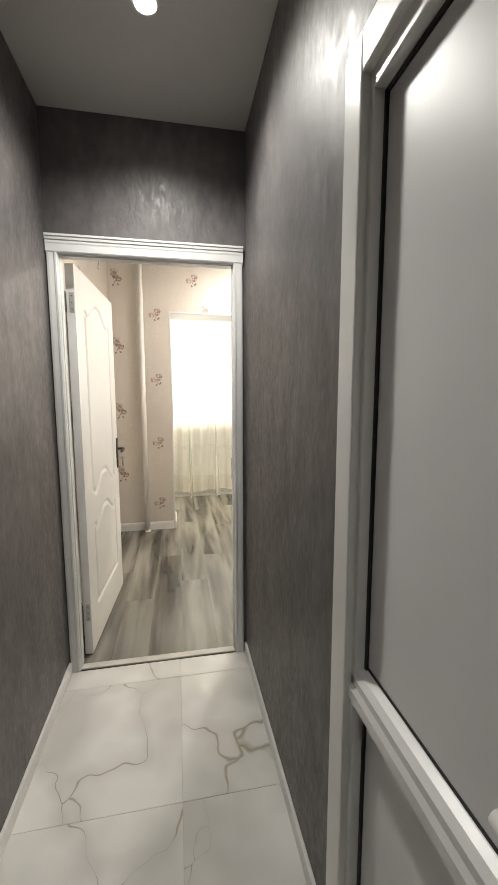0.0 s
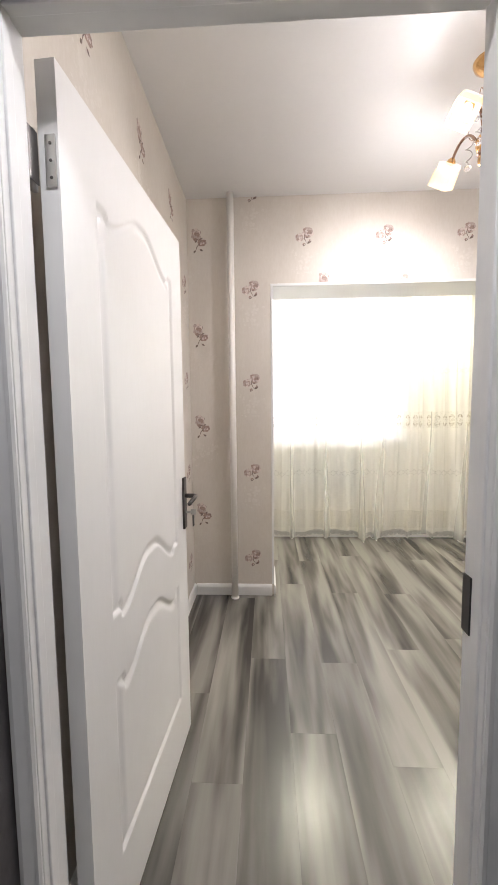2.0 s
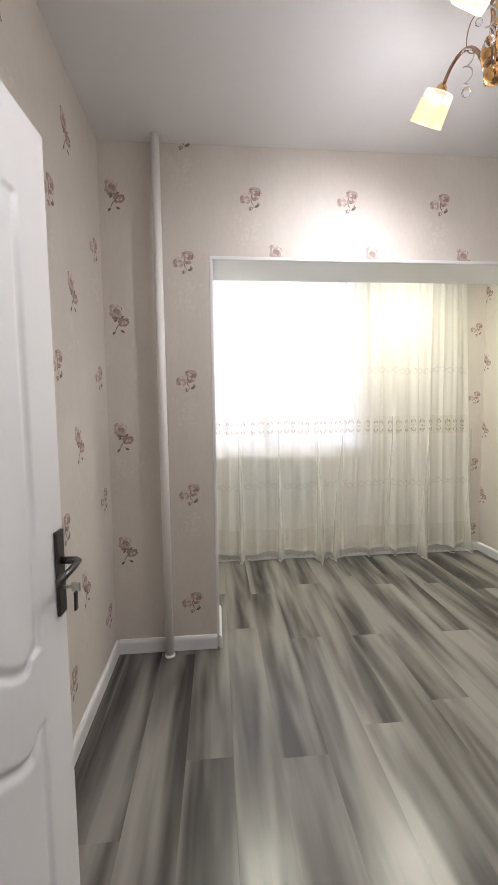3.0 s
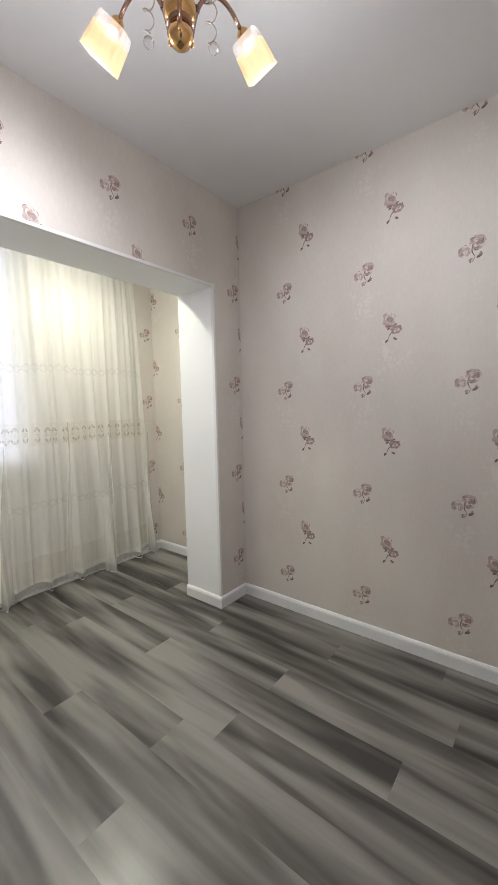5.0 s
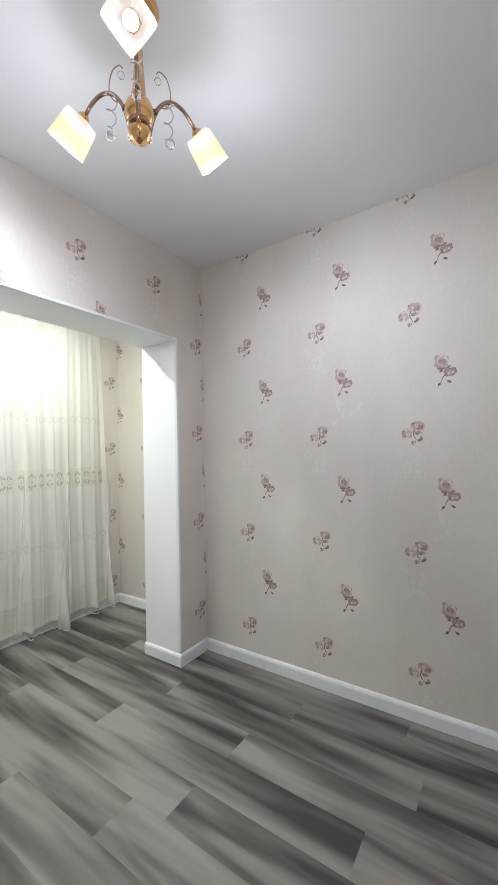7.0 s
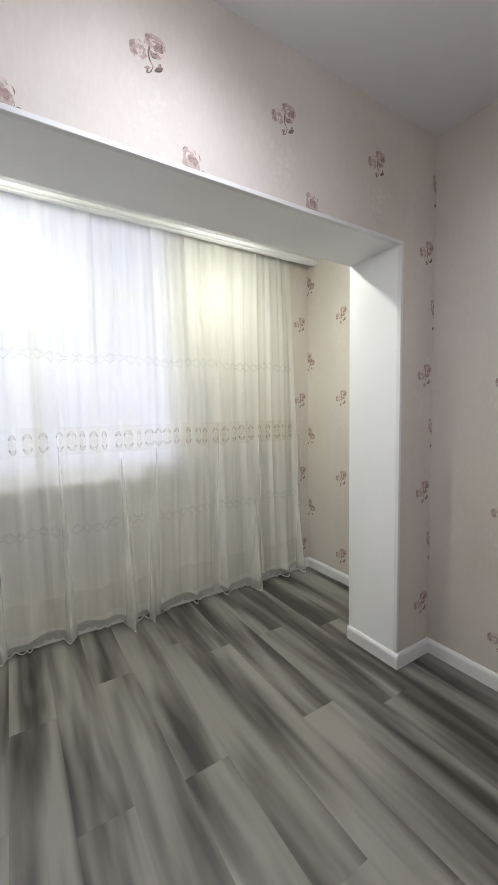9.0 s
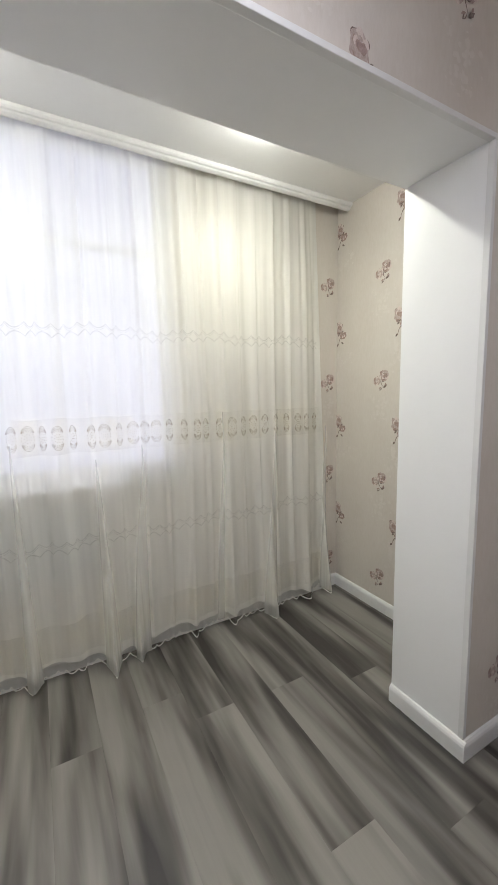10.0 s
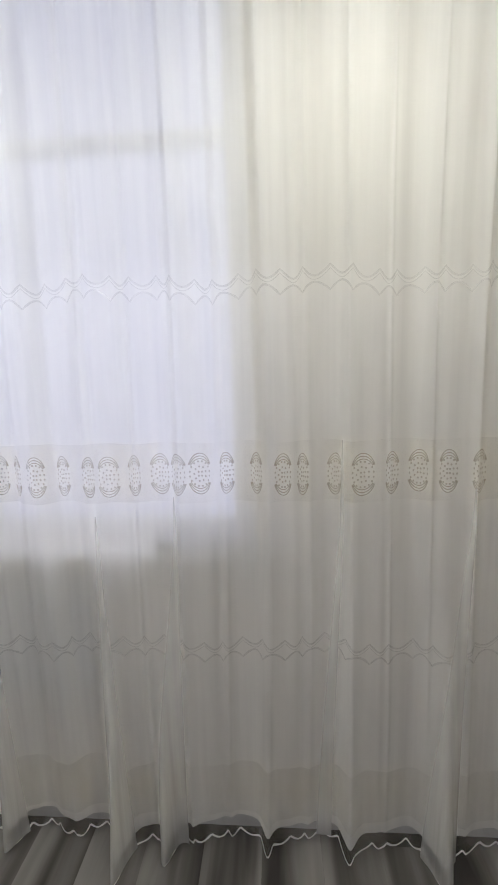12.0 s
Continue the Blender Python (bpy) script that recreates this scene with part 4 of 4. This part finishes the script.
LAMPS = []
for k, ang in enumerate((225.0, 345.0, 105.0)):
    turn = pose(0, 0, 0, 0, 0, ang)
    pts = bezier((0.030, 0, 2.365), (0.050, 0, 2.53), (0.135, 0, 2.56), (0.190, 0, 2.475), 16)
    part("arm", tube(pts, 0.0058, 10), M_COPPER, chan, "bronze curved arm", smooth=True, at=turn)
    part("arm_tip", lathe([(0.001, 2.352), (0.006, 2.356), (0.007, 2.364), (0.004, 2.370)], 12, centre=(0.030, 0, 0)), M_GOLD, chan, at=turn, smooth=True)
    tilt = turn @ pose(0.190, 0, 2.478, 0, -44, 0)
    part("socket_cup", lathe([(0.019, -0.026), (0.020, -0.016), (0.016, -0.004), (0.008, 0.004)], 20), M_GOLD, chan, at=tilt, smooth=True)
    glass_at = tilt @ pose(0, 0, -0.012, 0, 0, 45 if k == 0 else 30)
    shade = part("shade", shade_mesh(0.0405, 0.045, 0.098, 0.003, 0.031), M_SHADE, chan, "amber frosted glass shade", at=glass_at)
    part("shade_top", shade_mesh(0.038, 0.0405, 0.031, 0.002), M_SHADE_CLEAR, shade, "clear glass top of the shade")
    bulb = lathe([(0.002, -0.070), (0.012, -0.067), (0.018, -0.057), (0.017, -0.046), (0.010, -0.030), (0.009, -0.020)], 16)
    part("bulb", bulb, M_BULB, chan, "glowing bulb", at=tilt, smooth=True)
    mouth = Matrix.Translation(CH) @ Matrix.Scale(1.08, 4) @ tilt
    LAMPS.append((mouth @ Vector((0, 0, -0.114)), mouth @ Vector((0, 0, -0.200))))
    # curled wires with crystals, between the arms
    side = turn
    up = []
    knots = [Vector((x, 0, z)) for x, z in ((0.042, 2.450), (0.058, 2.474), (0.084, 2.488), (0.101, 2.515), (0.101, 2.552), (0.088, 2.582), (0.066, 2.588), (0.054, 2.572))]
    for a, b, c, d in zip([knots[0]] + knots, knots, knots[1:], knots[2:] + [knots[-1]]):
        for t in (0.0, 0.25, 0.5, 0.75):
            up.append(0.5 * (2 * b + (c - a) * t + (2 * a - 5 * b + 4 * c - d) * t * t + (3 * b - a - 3 * c + d) * t ** 3))
    part("wire_scroll", tube(up, 0.0016, 6), M_COPPER, chan, at=side, smooth=True)
    dn = [Vector((0.094 + 0.017 * (1 - 0.4 * s) * math.cos(15 * s), 0.017 * (1 - 0.4 * s) * math.sin(15 * s), 2.516 - 0.118 * s)) for s in [i / 48 for i in range(49)]]
    part("wire_spiral", tube(dn, 0.0021, 6), M_STEEL, chan, "silvery spiral wire", at=side, smooth=True)
    part("crystal", crystal(0.0125), M_CRYSTAL, chan, "clear cut crystal drop", at=side @ pose(0.098, 0, 2.386))
    part("crystal", crystal(0.009), M_CRYSTAL, chan, "clear cut crystal drop", at=side @ pose(0.060, 0, 2.556))
    part("crystal", crystal(0.009), M_CRYSTAL, chan, "clear cut crystal drop", at=turn @ pose(0.047, 0, 2.452))
for p, q in LAMPS:
    lamp("chandelier_beam", "SPOT", p, 26.0, (0.985, 0.975, 1.0), 0.04, q, 156, 1.0)
    lamp("chandelier_lamp", "POINT", q, 3.1, (0.985, 0.975, 1.0), 0.04)

# ---------------------------------------------------------------- printed roses of the wallpaper
def blob(bm, cx, cz, rx, rz, y, slot, n=14, jag=0.16, r=None):
    vs = [bm.verts.new((cx + rx * (1 + r.uniform(-jag, jag)) * math.cos(2 * math.pi * k / n), -y, cz + rz * (1 + r.uniform(-jag, jag)) * math.sin(2 * math.pi * k / n))) for k in range(n)]
    bm.faces.new(vs).material_index = slot


def sickle(bm, cx, cz, rx, rz, a0, a1, w, y, slot, n=8):
    """A curved stroke, thick in the middle."""
    prev = None
    for i in range(n + 1):
        t = i / n
        a = radians(a0 + (a1 - a0) * t)
        k = w * math.sin(math.pi * min(max(t, 0.04), 0.96))
        cur = [bm.verts.new((cx + (rx + s * k) * math.cos(a), -y, cz + (rz + s * k) * math.sin(a))) for s in (-0.5, 0.5)]
        if prev:
            bm.faces.new((prev[0], cur[0], cur[1], prev[1])).material_index = slot
        prev = cur


def leaf_print(bm, x, z, ln, ang, w, y, slot):
    a = radians(ang)
    d, n = Vector((math.cos(a), 0, math.sin(a))), Vector((-math.sin(a), 0, math.cos(a)))
    o = Vector((x, -y, z))
    vs = [bm.verts.new(o + d * ln * s + n * w * k) for s, k in ((0, 0), (0.3, -0.8), (0.65, -0.9), (1, 0), (0.7, 0.6), (0.35, 0.7))]
    bm.faces.new(vs).material_index = slot


def bloom(bm, r, cx, cz, rx, rz, tone, layer):
    """A loose rosette: ragged petals, smaller towards the heart, with broken dark edges."""
    blob(bm, cx, cz, rx, rz, layer, 0, 16, 0.14, r)
    y = layer
    for ring, (q, n, size) in enumerate(((0.72, 6, 0.40), (0.42, 5, 0.34), (0.14, 3, 0.28))):
        turn_ = r.uniform(0, 6.28)
        for k in range(n):
            a = turn_ + 2 * math.pi * k / n + r.uniform(-0.3, 0.3)
            y += 0.00003
            px, pz = cx + q * rx * math.cos(a), cz + q * rz * math.sin(a)
            blob(bm, px, pz, rx * size * r.uniform(0.75, 1.15), rz * size * r.uniform(0.65, 1.05), y, 3 if r.random() < 0.34 else (1 if r.random() < tone else 0), 9, 0.22, r)
            if r.random() < 0.45 + 0.35 * tone:
                y += 0.00003
                d = math.degrees(a) + r.uniform(-50, 50)
                sickle(bm, px, pz, rx * size * 0.9, rz * size * 0.9, d - 55, d + 55, rx * r.uniform(0.08, 0.16), y, 2 if r.random() < tone else 1, 5)


def damask(bm, seed):
    """The faint pale lacework printed below each rose."""
    r = random.Random(seed)
    for k in range(46):
        a, q = r.uniform(0, 6.283), math.sqrt(r.random()) * (1.0 if k % 3 else 0.55)
        w = r.uniform(0.004, 0.012)
        blob(bm, 0.10 * q * math.cos(a) * (1 + 0.15 * math.cos(3 * a)), -0.165 + 0.11 * q * math.sin(a), w, w * r.uniform(0.5, 1.4), 0.0002 + 0.000003 * k, 4, 8, 0.35, r)


def rose_open():
    """An open rose over a paler one, with a forked stem."""
    r = random.Random(3)
    bm = bmesh.new()
    damask(bm, 21)
    bloom(bm, r, -0.036, -0.008, 0.026, 0.028, 0.18, 0.0004)
    bloom(bm, r, 0.022, 0.024, 0.036, 0.034, 0.62, 0.0011)
    sickle(bm, 0.050, -0.005, 0.052, 0.050, 150, 228, 0.0055, 0.0020, 2)
    sickle(bm, -0.010, -0.030, 0.022, 0.036, 262, 352, 0.004, 0.0020, 2)
    leaf_print(bm, 0.016, -0.050, 0.036, 32, 0.009, 0.0020, 2)
    leaf_print(bm, 0.030, -0.036, 0.018, 60, 0.006, 0.0021, 1)
    leaf_print(bm, 0.004, -0.046, 0.024, 205, 0.006, 0.0019, 1)
    leaf_print(bm, -0.004, -0.052, 0.018, 250, 0.004, 0.0019, 2)
    return bm


def rose_bud():
    """Two tall buds one below the other, with stems."""
    r = random.Random(8)
    bm = bmesh.new()
    damask(bm, 22)
    bloom(bm, r, -0.014, 0.034, 0.030, 0.038, 0.42, 0.0004)
    bloom(bm, r, 0.022, -0.016, 0.026, 0.022, 0.80, 0.0011)
    sickle(bm, -0.012, 0.016, 0.016, 0.016, 225, 335, 0.005, 0.0020, 2)
    leaf_print(bm, -0.004, -0.004, 0.022, 215, 0.006, 0.0020, 2)
    leaf_print(bm, 0.010, 0.004, 0.020, 25, 0.005, 0.0021, 2)
    sickle(bm, 0.030, -0.076, 0.046, 0.060, 105, 175, 0.0045, 0.0020, 2)
    leaf_print(bm, -0.016, -0.062, 0.022, 235, 0.007, 0.0020, 2)
    leaf_print(bm, 0.008, -0.056, 0.024, 330, 0.007, 0.0020, 2)
    bmesh.ops.scale(bm, vec=(1.14, 1.0, 1.10), verts=bm.verts)
    return bm


ROSES = [M_PALE, M_PINK, M_INK, M_BLUSH, M_DAMASK]
ME = {"A": mesh_of("rose_print", rose_open(), ROSES), "B": mesh_of("rose_print", rose_bud(), ROSES)}
SETTING = {o.name: o for o in scene.objects}


def rose(wall, kind, a, z, lo, hi, base, spin, zlo=0.09, zhi=9.0):
    """One printed rose at a along the wall; cut where the sheet ends (lo..hi along the wall, zlo..zhi up)."""
    me = ME[kind]
    if a - 0.13 < lo or a + 0.13 > hi or z - 0.31 < zlo or z + 0.09 > zhi:
        bm = rose_open() if kind == "A" else rose_bud()
        for co, no in (((lo - a, 0, 0), (-1, 0, 0)), ((hi - a, 0, 0), (1, 0, 0)), ((0, 0, zlo - z), (0, 0, -1)), ((0, 0, zhi - z), (0, 0, 1))):
            bmesh.ops.bisect_plane(bm, geom=bm.verts[:] + bm.edges[:] + bm.faces[:], plane_co=co, plane_no=no, clear_outer=True)
        if not bm.faces:
            bm.free()
            return
        me = mesh_of("rose_print", bm, ROSES)
    ob = new("rose_print", me)
    ob.parent = SETTING[wall]
    ob.matrix_basis = base(a, z) @ pose(0, 0, 0, 0, 0, spin)


def north(a, z):
    return Matrix.Translation((a, YP - 0.0005, z))


for z in (0.615, 1.262, 1.908, 2.556):
    rose("wall_north", "B", -0.214, z, XL, 0.3, north, 0)
for z in (0.285, 0.925, 1.572, 2.215, 2.862):
    rose("wall_north", "A", 0.150, z, XL, OL, north, 0, zhi=ROOM_Z)
for x in (0.523, 1.068, 1.610, 2.155):
    rose("wall_north", "A", x, 2.560, OL - 0.1, XR, north, 0)
for x in (0.668, 1.220, 1.765):
    rose("wall_north", "B", x, 2.238, OL - 0.1, XR, north, 0, zlo=OZ + 0.014)
for k in range(4):
    rose("wall_north", "A", 2.552, 0.312 + 0.641 * k, OR, XR, north, 0)
    rose("wall_north", "B", 2.640, 0.640 + 0.641 * k, OR, XR, north, 0)


def east(a, z):
    return Matrix.Translation((XR - 0.0005, -a, z))


for i in range(4):
    for k in range(5):
        rose("wall_east", "A", -3.925 + 0.5415 * i, 0.262 + 0.6375 * k + (0.034 if k == 4 else 0.0), -YP, -YB, east, -90, zhi=ROOM_Z)
        if i < 3:
            rose("wall_east", "B", -3.768 + 0.5415 * i, 0.582 + 0.638 * k, -YP, -YB, east, -90, zhi=ROOM_Z)


def west(a, z):
    return Matrix.Translation((XL + 0.0005, a, z))


for i in range(4):
    for k in range(4):
        rose("wall_west", "B", 3.856 - 0.53 * i, 0.612 + 0.648 * k, YB, YP, west, 90)
        rose("wall_west", "A", 4.185 - 0.53 * i, 0.296 + 0.642 * k, YB, YP, west, 90)


def south(a, z):
    return Matrix.Translation((-a, YB + 0.0005, z))


for i in range(3):
    for k in range(4):
        rose("wall_south", "A", -2.44 + 0.53 * i, 0.285 + 0.64 * k, -XR, -FX1 - 0.07, south, 180)
        rose("wall_south", "B", -2.24 + 0.53 * i, 0.605 + 0.64 * k, -XR, -FX1 - 0.07, south, 180)


def end_wall(a, z):
    return Matrix.Translation((BR - 0.0005, -a, z))


for k in range(4):
    for i in range(2):
        rose("wall_balcony_east", "A", -5.245 + 0.53 * i, 0.224 + 0.643 * k, -YN, -YQ, end_wall, -90)
        rose("wall_balcony_east", "B", -5.110 + 0.53 * i, 0.562 + 0.640 * k, -YN, -YQ, end_wall, -90)
    rose("wall_balcony_east", "B", -5.615, 0.562 + 0.640 * k, -YN, -YQ, end_wall, -90)


def window_wall(a, z):
    return Matrix.Translation((a, YN - 0.0005, z))


for k in range(4):
    rose("wall_window", "A", 2.790, 0.215 + 0.645 * k, WR, BR, window_wall, 0)
    rose("wall_window", "A", 2.260, 0.215 + 0.645 * k, WR, BR, window_wall, 0)
    rose("wall_window", "B", 2.520, 0.535 + 0.645 * k, WR, BR, window_wall, 0)

# ---------------------------------------------------------------- tiles and planks, piece by piece
for y0, y1 in ((-1.30, -1.0012), (-0.9998, -0.3912), (-0.3898, 0.2193), (0.2207, 0.8298), (0.8312, 1.4403), (1.4417, 2.0543), (2.0557, 2.186)):
    for x0, x1 in ((HL, 0.3313), (0.3327, HR)):
        part("tile", boxes((x0, x1, y0, y1, -0.008, 0.0), bevel=0.0006), M_TILE, floor_hall)


PW, PL, GAP = 0.1915, 1.410, 0.0003
JOINT = {-2: 2.850, -1: 3.572, 0: 3.083, 1: 3.546, 2: 2.942, 3: 3.675, 4: 2.935, 5: 3.785, 6: 3.603, 7: 2.920, 8: 3.578, 9: 2.775, 10: 3.442, 11: 2.895, -3: 3.300, 12: 3.2}
planks = {}


def plank_mesh(w, ln):
    key_ = (round(w, 3), round(ln, 3))
    if key_ not in planks:
        bm = bmesh.new()
        r = bmesh.ops.create_cube(bm, size=1.0)
        for v in r["verts"]:
            v.co = Vector((v.co.x * w, v.co.y * ln, (v.co.z - 0.5) * 0.010))
        top = [e for e in bm.edges if all(v.co.z > -0.001 for v in e.verts)]
        bmesh.ops.bevel(bm, geom=top, offset=0.0003, segments=1, affect="EDGES")
        planks[key_] = mesh_of("plank", bm, M_PLANK)
    return planks[key_]


for k in range(-4, 14):
    x0, x1 = max(0.3515 + k * PW, XL), min(0.3515 + (k + 1) * PW, BR)
    if x1 - x0 < 0.01:
        continue
    j = JOINT.get(k, 2.4 + (k * 0.618 % 1.0) * PL)
    while j > 2.20:
        j -= PL
    y = j
    while y < YN:
        y0, y1 = max(y, 2.232), min(y + PL, YN)
        y += PL
        if y1 - y0 < 0.01:
            continue
        ob = new("plank", plank_mesh(x1 - x0 - GAP, y1 - y0 - GAP))
        ob.parent = floor
        ob.location = ((x0 + x1) / 2, (y0 + y1) / 2, 0.0)
